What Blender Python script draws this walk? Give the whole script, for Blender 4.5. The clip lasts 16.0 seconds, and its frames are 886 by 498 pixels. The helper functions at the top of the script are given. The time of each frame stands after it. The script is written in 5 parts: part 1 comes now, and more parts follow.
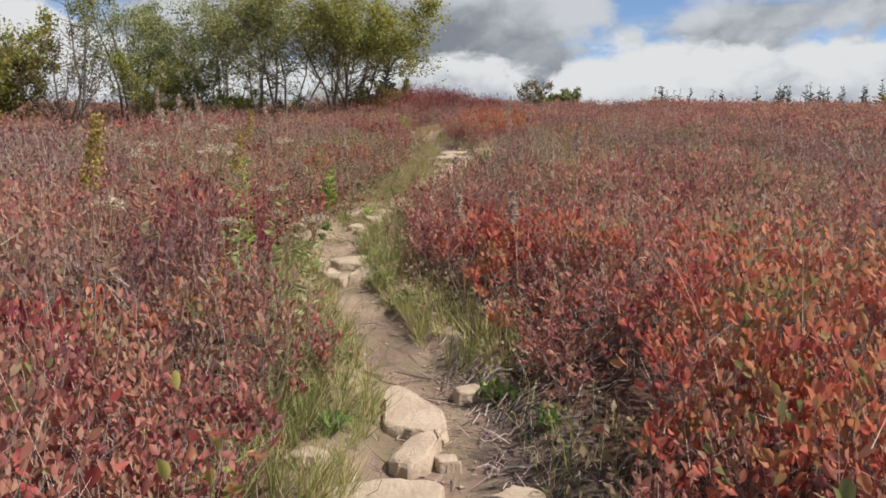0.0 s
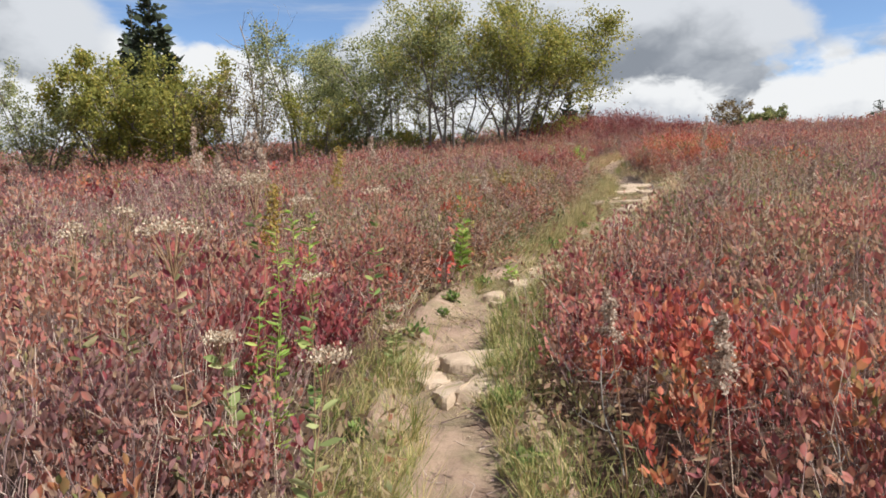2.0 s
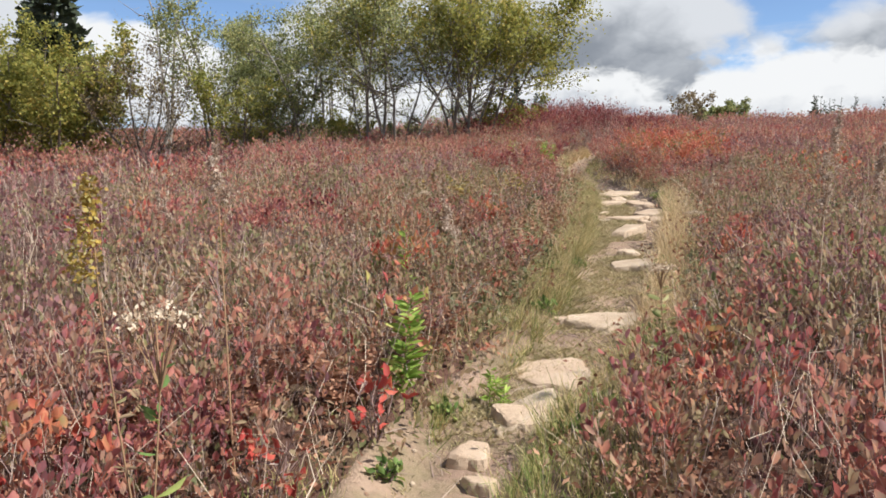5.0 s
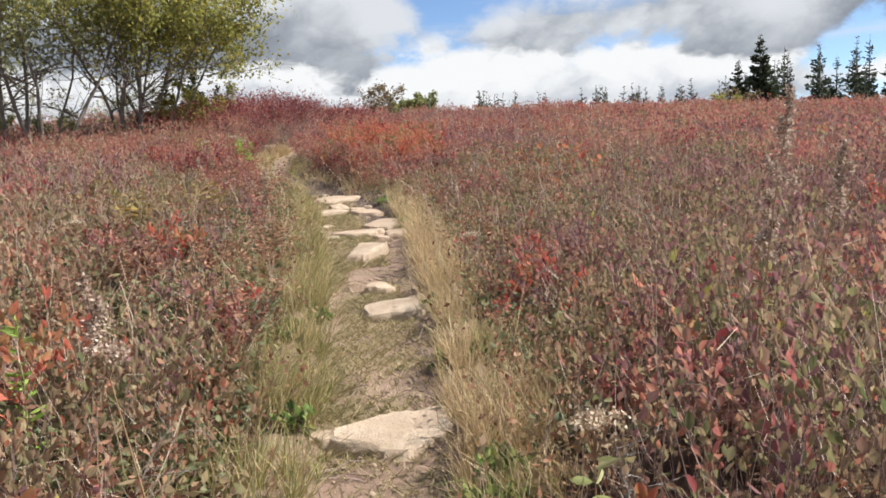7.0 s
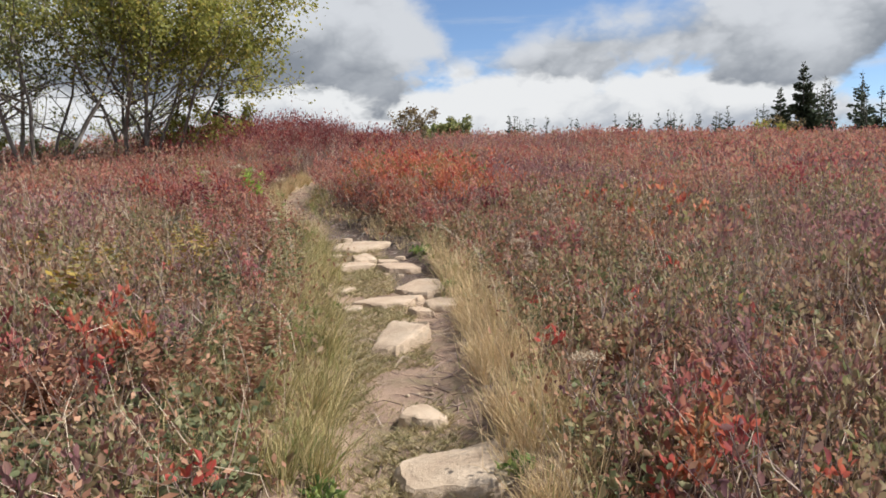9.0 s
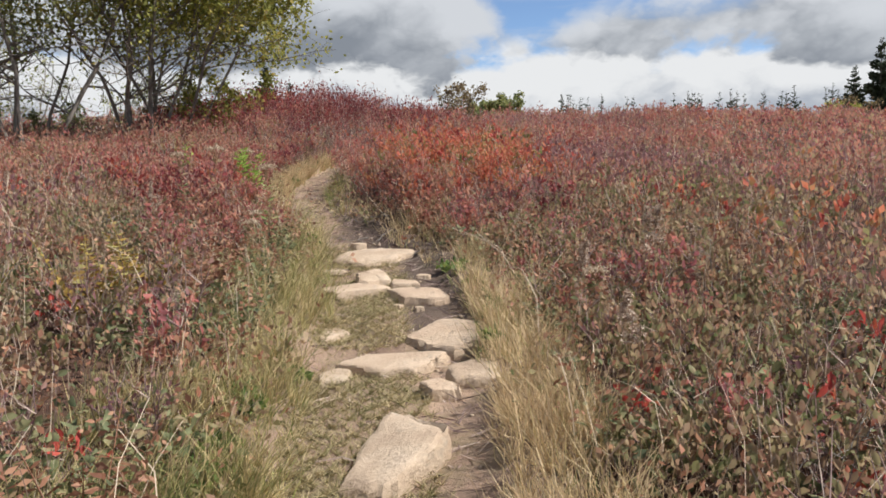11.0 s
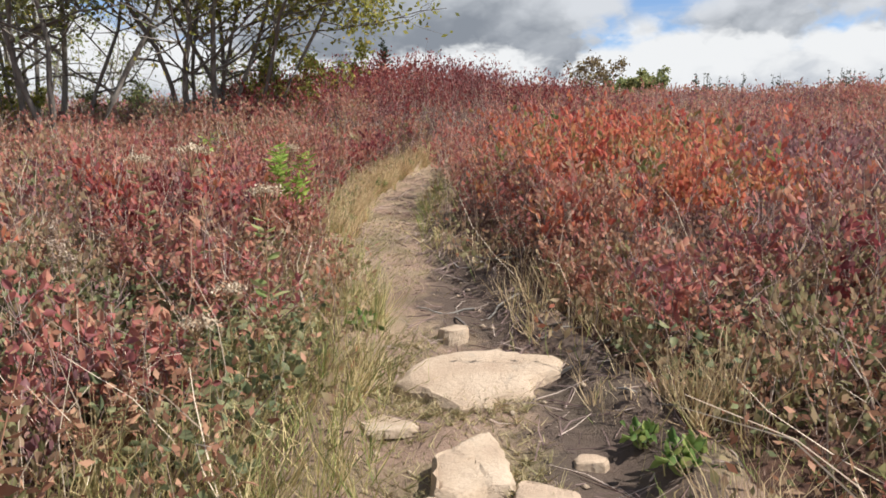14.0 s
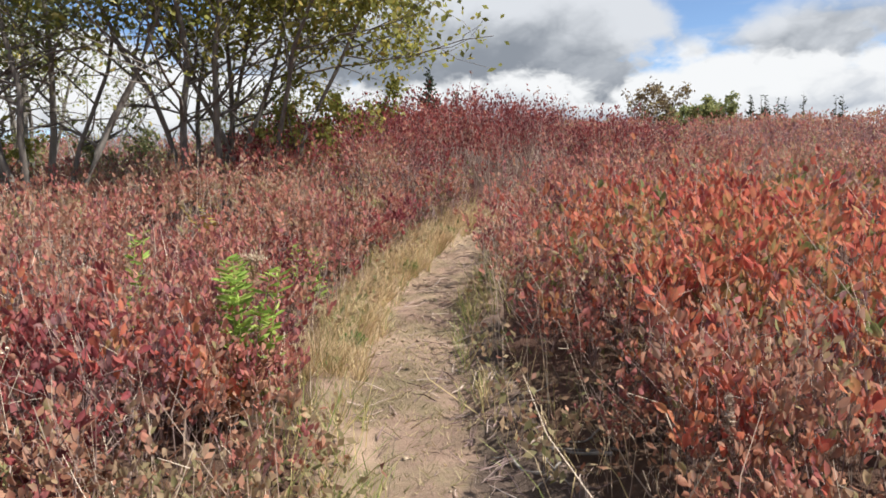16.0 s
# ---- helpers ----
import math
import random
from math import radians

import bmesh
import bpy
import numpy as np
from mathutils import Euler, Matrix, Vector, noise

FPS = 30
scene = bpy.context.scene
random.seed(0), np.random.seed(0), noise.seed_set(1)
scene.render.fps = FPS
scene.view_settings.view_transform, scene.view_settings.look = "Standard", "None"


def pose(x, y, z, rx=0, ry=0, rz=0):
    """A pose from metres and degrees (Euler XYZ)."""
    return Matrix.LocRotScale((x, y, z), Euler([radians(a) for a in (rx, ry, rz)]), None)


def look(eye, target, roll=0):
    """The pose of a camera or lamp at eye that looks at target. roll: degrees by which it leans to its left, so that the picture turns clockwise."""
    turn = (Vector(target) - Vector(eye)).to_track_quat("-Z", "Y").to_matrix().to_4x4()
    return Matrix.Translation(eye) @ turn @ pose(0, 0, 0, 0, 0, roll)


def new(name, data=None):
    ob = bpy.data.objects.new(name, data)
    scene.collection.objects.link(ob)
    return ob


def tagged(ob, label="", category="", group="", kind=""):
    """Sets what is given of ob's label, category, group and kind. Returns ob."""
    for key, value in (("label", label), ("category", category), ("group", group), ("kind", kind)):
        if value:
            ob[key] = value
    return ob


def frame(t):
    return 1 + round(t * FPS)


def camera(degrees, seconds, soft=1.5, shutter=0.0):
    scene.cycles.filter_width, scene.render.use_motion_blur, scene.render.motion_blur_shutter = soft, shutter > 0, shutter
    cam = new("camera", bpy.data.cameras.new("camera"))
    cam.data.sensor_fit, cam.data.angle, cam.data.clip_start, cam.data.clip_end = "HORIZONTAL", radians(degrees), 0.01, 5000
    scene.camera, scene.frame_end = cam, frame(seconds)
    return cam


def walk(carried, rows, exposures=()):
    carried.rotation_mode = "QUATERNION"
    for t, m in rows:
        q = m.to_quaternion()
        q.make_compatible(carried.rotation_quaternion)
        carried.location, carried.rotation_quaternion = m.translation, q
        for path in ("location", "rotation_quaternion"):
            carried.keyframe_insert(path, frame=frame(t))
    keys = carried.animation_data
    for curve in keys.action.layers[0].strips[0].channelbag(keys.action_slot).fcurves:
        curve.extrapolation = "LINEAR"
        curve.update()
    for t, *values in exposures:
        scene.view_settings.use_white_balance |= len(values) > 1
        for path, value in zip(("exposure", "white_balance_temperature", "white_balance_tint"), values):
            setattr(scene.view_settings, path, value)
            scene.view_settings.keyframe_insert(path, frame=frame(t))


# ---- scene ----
cam = camera(59.7, 16.0, soft=1.7)
METRES, EYE, TILT, LEAN, TURN = 19.0, 1.45, -7.0, 0.0, 0.0
ROWS = [
    (0.0, 0.0, 0.0, 0.0, -0.0, 0.0, -0.0),
    (0.5, 0.0053, 0.0282, 0.0066, 6.47, -1.93, -0.16),
    (1.0, 0.0119, 0.0612, 0.0137, 10.69, -1.94, -0.25),
    (1.5, 0.0107, 0.093, 0.0196, 11.34, 0.02, 0.59),
    (2.0, 0.0094, 0.1242, 0.0226, 13.75, 2.17, -0.09),
    (2.5, 0.005, 0.1575, 0.0274, 14.76, 1.43, 0.24),
    (3.0, 0.001, 0.1873, 0.0372, 13.73, -0.17, -0.34),
    (5.5, -0.0396, 0.3349, 0.0658, 5.59, 1.45, 0.02),
    (6.0, -0.0459, 0.3678, 0.0731, -3.47, 0.3, 3.05),
    (6.5, -0.0477, 0.3944, 0.0822, -12.32, -1.29, 4.18),
    (7.0, -0.0461, 0.4268, 0.0832, -13.18, 0.1, 4.06),
    (7.5, -0.0432, 0.4561, 0.0888, -13.59, 0.75, 3.06),
    (8.0, -0.0396, 0.4871, 0.0948, -12.97, 3.03, 2.81),
    (10.5, -0.0119, 0.6341, 0.1237, -8.47, 0.11, 2.91),
    (11.0, -0.0035, 0.6672, 0.1271, -7.69, 0.61, 1.87),
    (11.5, -0.0024, 0.7012, 0.1315, -6.75, 0.85, 1.19),
    (12.0, 0.0005, 0.734, 0.1381, -6.48, 2.31, 1.85),
    (12.5, 0.0072, 0.7638, 0.1467, -10.06, 2.18, 3.35),
    (13.0, 0.0056, 0.7938, 0.1513, -8.65, 1.32, 3.56),
    (13.5, 0.0057, 0.8253, 0.1554, -1.32, 1.15, 1.27),
    (14.0, 0.0084, 0.8544, 0.1591, 1.15, -0.52, 0.54),
    (14.5, 0.0087, 0.8844, 0.1683, -0.41, -1.61, 0.31),
    (15.0, 0.0086, 0.9119, 0.1768, 3.04, -0.78, -0.52),
    (15.5, 0.0056, 0.9386, 0.1847, 5.25, 0.45, 0.64),
    (16.0, 0.0066, 0.9648, 0.1928, 4.77, 1.43, 0.99),
]
walk(cam, [(t, pose(0, 0, EYE, TILT, LEAN, TURN) @ pose(METRES * x, METRES * y, METRES * z, 90 + pitch, roll, yaw)) for t, x, y, z, yaw, pitch, roll in ROWS], [(0.0, 0.35), (1.0, 0.65), (2.5, 0.6), (7.0, 0.7), (8.0, 0.55), (11.0, 0.49), (12.5, 0.44), (14.0, 0.60), (16.0, 0.68)])
CLOUD_SEED = 7.3

# ---- world, sun, exposure ----
SUN_EL, SUN_AZ = 50.0, 98.0        # degrees up; degrees to the right of the way ahead (+y)
world = bpy.data.worlds.new("sky")
scene.world = world
world.use_nodes = True
wt = world.node_tree
wt.nodes.clear()


def wn(kind, **k):
    n = wt.nodes.new(kind)
    for a, v in k.items():
        n.inputs[a].default_value = v
    return n


def wmath(op, a, b=None, clamp=False):
    n = wt.nodes.new("ShaderNodeMath")
    n.operation, n.use_clamp = op, clamp
    for i, v in enumerate((a, b)):
        if v is None:
            continue
        if isinstance(v, (int, float)):
            n.inputs[i].default_value = v
        else:
            wt.links.new(v, n.inputs[i])
    return n.outputs[0]


def wramp(v, lo, hi):
    n = wt.nodes.new("ShaderNodeMapRange")
    n.interpolation_type = "SMOOTHSTEP"
    wt.links.new(v, n.inputs[0])
    n.inputs[1].default_value, n.inputs[2].default_value = lo, hi
    return n.outputs[0]


sky = wt.nodes.new("ShaderNodeTexSky")
sky.sky_type, sky.sun_disc = "NISHITA", False
sky.sun_elevation, sky.sun_rotation = radians(SUN_EL), radians(SUN_AZ)
sky.altitude, sky.air_density, sky.dust_density, sky.ozone_density = 2200, 0.9, 0.05, 3.0
coord = wt.nodes.new("ShaderNodeTexCoord")
sep = wt.nodes.new("ShaderNodeSeparateXYZ")
wt.links.new(coord.outputs["Generated"], sep.inputs[0])
# heaped clouds: banks of cumulus one behind the other, each with a lumpy top and a flat grey underside
azimuth = wmath("ARCTAN2", sep.outputs[0], sep.outputs[1])
height = sep.outputs[2]


def wvector(x, y, z):
    n = wt.nodes.new("ShaderNodeCombineXYZ")
    for i, v in enumerate((x, y, z)):
        if isinstance(v, (int, float)):
            n.inputs[i].default_value = v
        else:
            wt.links.new(v, n.inputs[i])
    return n.outputs[0]


def wnoise(vec, scale, detail=4.0, rough=0.5):
    n = wt.nodes.new("ShaderNodeTexNoise")
    wt.links.new(vec, n.inputs["Vector"])
    n.inputs["Scale"].default_value, n.inputs["Detail"].default_value, n.inputs["Roughness"].default_value = scale, detail, rough
    return n.outputs["Fac"]


def wpuffs(vec, scale):
    """Cauliflower lumps, about 0 to 1."""
    n = wt.nodes.new("ShaderNodeTexVoronoi")
    n.feature, n.normalize = "SMOOTH_F1", True
    wt.links.new(vec, n.inputs["Vector"])
    n.inputs["Scale"].default_value, n.inputs["Detail"].default_value, n.inputs["Roughness"].default_value = scale, 4.0, 0.55
    n.inputs["Smoothness"].default_value = 0.35
    return wramp(n.outputs["Distance"], 0.62, 0.12)


def wmix(fac, a, b):
    n = wt.nodes.new("ShaderNodeMix")
    n.data_type = "RGBA"
    for i, v in ((0, fac), (6, a), (7, b)):
        if isinstance(v, tuple):
            n.inputs[i].default_value = (*v, 1)
        else:
            wt.links.new(v, n.inputs[i])
    return n.outputs[2]


def bank(under, base, top, wide, lump, seed, cover, white, grey, soft):
    """One bank of clouds between the heights base and top, laid over what is under it."""
    warp = wmath("MULTIPLY", wmath("SUBTRACT", wnoise(wvector(wmath("MULTIPLY", azimuth, 1.0), wmath("MULTIPLY", height, 2.0), seed + 5.0), 14.0, 5.0, 0.6), 0.5), 0.05)
    across, up = wmath("ADD", azimuth, warp), wmath("ADD", height, wmath("MULTIPLY", warp, 0.5))
    field = wvector(across, wmath("MULTIPLY", up, 1.5), seed)
    puffs = wpuffs(field, lump)
    swell = wramp(wnoise(wvector(across, seed, wmath("MULTIPLY", up, 0.8)), wide, 2.0), cover - 0.14, cover + 0.14)
    crest = wmath("ADD", wmath("MULTIPLY", swell, (top - base) * 1.15), base - 0.18 * (top - base))
    edge = wmath("ADD", wmath("DIVIDE", wmath("SUBTRACT", crest, height), top - base), wmath("MULTIPLY", wmath("SUBTRACT", puffs, 0.5), 0.42))
    rag = wmath("MULTIPLY", wmath("SUBTRACT", wnoise(field, lump * 0.8, 5.0, 0.6), 0.5), 0.9 * (top - base))
    foot = wramp(wmath("ADD", height, rag), base - 0.010, base + 0.014)
    mask = wmath("MULTIPLY", wramp(edge, 0.0, soft), foot)
    light = wmath("ADD", wmath("DIVIDE", wmath("SUBTRACT", height, base), (top - base) * 0.9), wmath("MULTIPLY", wmath("SUBTRACT", puffs, 0.55), 1.0))
    light = wmath("SUBTRACT", light, wmath("MULTIPLY", wramp(edge, 0.25, 1.0), 0.25))
    return wmix(mask, under, wmix(wramp(light, -0.15, 0.55), grey, white))


veil = wramp(wnoise(wvector(azimuth, wmath("MULTIPLY", height, 9.0), 3.0), 2.6, 6.0, 0.62), 0.50, 0.78)
air = wmix(wmath("MULTIPLY", veil, 0.65), sky.outputs[0], (4.6, 4.8, 5.1))
deck = wramp(wnoise(coord.outputs["Generated"], 3.0, 6.0, 0.55), 0.44, 0.54)
air = wmix(wmath("MULTIPLY", deck, wramp(height, 0.22, 0.34)), air, (3.2, 3.4, 3.7))
air = bank(air, 0.010, 0.090, 3.1, 16.0, CLOUD_SEED, 0.40, (5.3, 5.5, 5.7), (3.0, 3.35, 3.9), 0.16)
air = bank(air, 0.045, 0.185, 2.0, 10.0, CLOUD_SEED + 11.0, 0.375, (5.8, 5.9, 6.0), (2.7, 3.0, 3.5), 0.16)
air = bank(air, 0.120, 0.34, 1.5, 8.0, CLOUD_SEED + 27.0, 0.40, (4.6, 4.8, 5.1), (1.75, 1.95, 2.25), 0.30)
back = wt.nodes.new("ShaderNodeBackground")
back.inputs[1].default_value = 0.10
wt.links.new(air, back.inputs[0])
out = wt.nodes.new("ShaderNodeOutputWorld")
wt.links.new(back.outputs[0], out.inputs[0])

sun = new("sun", bpy.data.lights.new("sun", "SUN"))
sun.data.energy, sun.data.angle, sun.data.color = 5.0, radians(0.9), (1.0, 0.955, 0.90)
sd = Vector((math.sin(radians(SUN_AZ)) * math.cos(radians(SUN_EL)), math.cos(radians(SUN_AZ)) * math.cos(radians(SUN_EL)), math.sin(radians(SUN_EL))))
sun.matrix_world = look(sd * 60, (0, 0, 0))


# ---- materials ----
class Mat:
    """A node material built up from small pieces."""

    def __init__(self, name):
        self.m = bpy.data.materials.new(name)
        self.m.use_nodes = True
        self.t = self.m.node_tree
        self.t.nodes.clear()
        self.bsdf = self.t.nodes.new("ShaderNodeBsdfPrincipled")
        self.out = self.t.nodes.new("ShaderNodeOutputMaterial")
        self.link(self.bsdf.outputs[0], self.out.inputs[0])

    def link(self, a, b):
        self.t.links.new(a, b)

    def pos(self):
        return self.t.nodes.new("ShaderNodeTexCoord").outputs["Object"]

    def noise(self, scale, detail=4.0, rough=0.55, vec=None, stretch=None):
        n = self.t.nodes.new("ShaderNodeTexNoise")
        v = vec or self.pos()
        if stretch:
            m = self.t.nodes.new("ShaderNodeMapping")
            m.inputs[3].default_value = stretch
            self.link(v, m.inputs[0])
            v = m.outputs[0]
        self.link(v, n.inputs["Vector"])
        n.inputs["Scale"].default_value, n.inputs["Detail"].default_value, n.inputs["Roughness"].default_value = scale, detail, rough
        return n.outputs["Fac"]

    def island(self):
        return self.t.nodes.new("ShaderNodeNewGeometry").outputs["Random Per Island"]

    def random(self):
        return self.t.nodes.new("ShaderNodeObjectInfo").outputs["Random"]

    def math(self, op, a, b, clamp=False):
        n = self.t.nodes.new("ShaderNodeMath")
        n.operation, n.use_clamp = op, clamp
        for i, v in enumerate((a, b)):
            if isinstance(v, (int, float)):
                n.inputs[i].default_value = v
            else:
                self.link(v, n.inputs[i])
        return n.outputs[0]

    def ramp(self, fac, stops):
        n = self.t.nodes.new("ShaderNodeValToRGB")
        el = n.color_ramp.elements
        while len(el) < len(stops):
            el.new(0.5)
        for e, (p, c) in zip(el, stops):
            e.position, e.color = p, (*c, 1)
        self.link(fac, n.inputs[0])
        return n.outputs[0]

    def mix(self, fac, a, b, blend="MIX"):
        n = self.t.nodes.new("ShaderNodeMix")
        n.data_type, n.blend_type = "RGBA", blend
        for i, v in ((0, fac), (6, a), (7, b)):
            if isinstance(v, (int, float)):
                n.inputs[i].default_value = v
            elif isinstance(v, tuple):
                n.inputs[i].default_value = (*v, 1)
            else:
                self.link(v, n.inputs[i])
        return n.outputs[2]

    def range(self, v, a, b, c=0.0, d=1.0):
        n = self.t.nodes.new("ShaderNodeMapRange")
        self.link(v, n.inputs[0])
        for i, w in enumerate((a, b, c, d)):
            n.inputs[i + 1].default_value = w
        return n.outputs[0]

    def bump(self, h, strength, dist=0.01):
        n = self.t.nodes.new("ShaderNodeBump")
        n.inputs["Strength"].default_value, n.inputs["Distance"].default_value = strength, dist
        self.link(h, n.inputs["Height"])
        self.link(n.outputs[0], self.bsdf.inputs["Normal"])

    def done(self, colour, rough=0.8, thin=0.0):
        if isinstance(colour, tuple):
            self.bsdf.inputs["Base Color"].default_value = (*colour, 1)
        else:
            self.link(colour, self.bsdf.inputs["Base Color"])
        if isinstance(rough, float):
            self.bsdf.inputs["Roughness"].default_value = rough
        else:
            self.link(rough, self.bsdf.inputs["Roughness"])
        self.bsdf.inputs["Specular IOR Level"].default_value = 0.22 if thin else 0.3
        if thin:
            tr = self.t.nodes.new("ShaderNodeBsdfTranslucent")
            if isinstance(colour, tuple):
                tr.inputs[0].default_value = (*colour, 1)
            else:
                self.link(colour, tr.inputs[0])
            mx = self.t.nodes.new("ShaderNodeMixShader")
            mx.inputs[0].default_value = thin
            self.link(self.bsdf.outputs[0], mx.inputs[1])
            self.link(tr.outputs[0], mx.inputs[2])
            self.link(mx.outputs[0], self.out.inputs[0])
        return self.m


def leaf_mat(name, stops, patch=0.82, scale=0.6, rough=0.62, thin=0.35):
    """Leaves: each one takes its own colour along the stops, and neighbours in a patch lean the same way."""
    m = Mat(name)
    wide = m.math("ADD", m.math("MULTIPLY", m.range(m.noise(scale, 2.0), 0.3, 0.7), 0.36), m.math("MULTIPLY", m.range(m.noise(scale * 7.0, 3.0), 0.32, 0.68), 0.64))
    f = m.math("ADD", m.math("MULTIPLY", m.island(), 1.0 - patch), m.math("MULTIPLY", wide, patch))
    f = m.math("ADD", m.math("MULTIPLY", m.math("SUBTRACT", f, 0.5), 1.7), 0.5, clamp=True)
    c = m.ramp(f, [(p, tuple(min(0.85, 1.62 * v) for v in rgb)) for p, rgb in stops])
    c = m.mix(m.range(m.noise(26.0, 2.0), 0.35, 0.8, 0.0, 0.25), c, (0.22, 0.13, 0.09))
    return m.done(c, rough, thin)


RED = leaf_mat("red leaves", [(0.0, (0.160, 0.062, 0.070)), (0.15, (0.225, 0.076, 0.078)), (0.30, (0.300, 0.104, 0.092)), (0.44, (0.330, 0.140, 0.102)),
                              (0.57, (0.320, 0.166, 0.108)), (0.71, (0.26, 0.16, 0.122)), (0.9, (0.29, 0.21, 0.12)), (1.0, (0.20, 0.19, 0.085))], thin=0.45)
MAUVE = leaf_mat("dull maroon leaves", [(0.0, (0.13, 0.066, 0.075)), (0.25, (0.18, 0.086, 0.092)), (0.5, (0.21, 0.110, 0.105)), (0.7, (0.23, 0.138, 0.108)),
                                        (0.88, (0.26, 0.090, 0.072)), (1.0, (0.27, 0.18, 0.13))], thin=0.45)
HERB = leaf_mat("brown and green herb leaves", [(0.0, (0.085, 0.10, 0.042)), (0.16, (0.145, 0.145, 0.065)), (0.34, (0.20, 0.175, 0.092)), (0.52, (0.245, 0.18, 0.112)),
                                                (0.68, (0.21, 0.13, 0.090)), (0.86, (0.31, 0.25, 0.145)), (1.0, (0.31, 0.12, 0.080))], patch=0.6, thin=0.45)
WINE = leaf_mat("wine red leaves", [(0.0, (0.07, 0.020, 0.026)), (0.35, (0.14, 0.030, 0.036)), (0.65, (0.22, 0.048, 0.045)), (0.9, (0.27, 0.09, 0.07)), (1.0, (0.38, 0.20, 0.13))])
ORANGE = leaf_mat("orange and scarlet leaves", [(0.0, (0.17, 0.040, 0.044)), (0.2, (0.29, 0.062, 0.052)), (0.4, (0.38, 0.105, 0.068)), (0.58, (0.40, 0.150, 0.085)),
                                              (0.76, (0.30, 0.155, 0.07)), (0.9, (0.20, 0.15, 0.062)), (1.0, (0.12, 0.135, 0.05))], thin=0.45)
SCARLET = leaf_mat("scarlet leaves", [(0.0, (0.24, 0.032, 0.030)), (0.5, (0.34, 0.062, 0.048)), (1.0, (0.40, 0.15, 0.07))], rough=0.45)
CRIMSON = leaf_mat("crimson leaves", [(0.0, (0.10, 0.026, 0.036)), (0.3, (0.17, 0.038, 0.049)), (0.55, (0.25, 0.058, 0.064)), (0.8, (0.32, 0.10, 0.080)), (1.0, (0.26, 0.15, 0.105))], thin=0.45)
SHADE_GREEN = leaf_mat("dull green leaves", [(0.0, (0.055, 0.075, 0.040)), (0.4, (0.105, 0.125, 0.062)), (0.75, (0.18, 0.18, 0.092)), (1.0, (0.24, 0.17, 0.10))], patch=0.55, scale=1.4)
DEAD_FERN = leaf_mat("curled brown fern", [(0.0, (0.12, 0.055, 0.036)), (0.5, (0.21, 0.10, 0.062)), (1.0, (0.33, 0.19, 0.12))], patch=0.4, scale=2.0)
GREEN = leaf_mat("fresh green leaves", [(0.0, (0.055, 0.105, 0.03)), (0.5, (0.11, 0.175, 0.05)), (1.0, (0.22, 0.26, 0.08))], patch=0.2, rough=0.5)
BRIGHT = leaf_mat("bright green leaves", [(0.0, (0.13, 0.21, 0.04)), (0.5, (0.21, 0.31, 0.06)), (1.0, (0.33, 0.40, 0.11))], patch=0.3, rough=0.6, thin=0.45)
PASTEL = leaf_mat("turning broad leaves", [(0.0, (0.14, 0.18, 0.05)), (0.3, (0.30, 0.29, 0.085)), (0.5, (0.38, 0.24, 0.10)), (0.7, (0.36, 0.11, 0.085)), (1.0, (0.30, 0.06, 0.06))], patch=0.35, scale=1.5, rough=0.55)
PALE_LEAF = leaf_mat("pale green leaves", [(0.0, (0.14, 0.18, 0.065)), (0.5, (0.22, 0.25, 0.10)), (1.0, (0.32, 0.32, 0.16))], patch=0.2, rough=0.6, thin=0.4)
CROWN = leaf_mat("olive tree leaves", [(0.0, (0.10, 0.115, 0.03)), (0.4, (0.18, 0.19, 0.045)), (0.75, (0.26, 0.25, 0.06)), (1.0, (0.36, 0.28, 0.08))], patch=0.5, scale=0.5, thin=0.5)
CROWN_GREY = leaf_mat("grey green tree leaves", [(0.0, (0.085, 0.11, 0.05)), (0.5, (0.16, 0.185, 0.075)), (1.0, (0.30, 0.29, 0.12))], patch=0.4, scale=0.5, thin=0.4)
CROWN_BROWN = leaf_mat("brown tree leaves", [(0.0, (0.07, 0.055, 0.035)), (0.6, (0.14, 0.10, 0.055)), (1.0, (0.22, 0.18, 0.07))], patch=0.4, scale=0.5, thin=0.35)
NEEDLE = leaf_mat("dark spruce needles", [(0.0, (0.016, 0.028, 0.018)), (0.6, (0.028, 0.046, 0.026)), (1.0, (0.05, 0.07, 0.038))], patch=0.3, thin=0.1)
STRAW = leaf_mat("dry straw grass", [(0.0, (0.30, 0.215, 0.125)), (0.4, (0.42, 0.32, 0.195)), (0.75, (0.52, 0.42, 0.27)), (1.0, (0.34, 0.28, 0.14))], patch=0.3, thin=0.25)
WORN = leaf_mat("worn path grass", [(0.0, (0.14, 0.135, 0.062)), (0.5, (0.24, 0.205, 0.11)), (1.0, (0.36, 0.29, 0.175))], patch=0.5, scale=1.5, thin=0.2)
MEADOW = leaf_mat("tan and olive grass", [(0.0, (0.10, 0.12, 0.04)), (0.3, (0.20, 0.19, 0.075)), (0.6, (0.32, 0.26, 0.13)), (1.0, (0.42, 0.34, 0.19))], patch=0.4, scale=1.2, thin=0.25)
TURF = leaf_mat("green and straw grass", [(0.0, (0.09, 0.13, 0.035)), (0.35, (0.16, 0.20, 0.06)), (0.65, (0.30, 0.27, 0.11)), (1.0, (0.45, 0.36, 0.19))], patch=0.4, scale=1.2, thin=0.25)
STEM = leaf_mat("grey and mauve twigs", [(0.0, (0.095, 0.065, 0.062)), (0.4, (0.14, 0.095, 0.088)), (0.8, (0.20, 0.145, 0.13)), (1.0, (0.32, 0.26, 0.22))], patch=0.2, rough=0.75, thin=0.0)
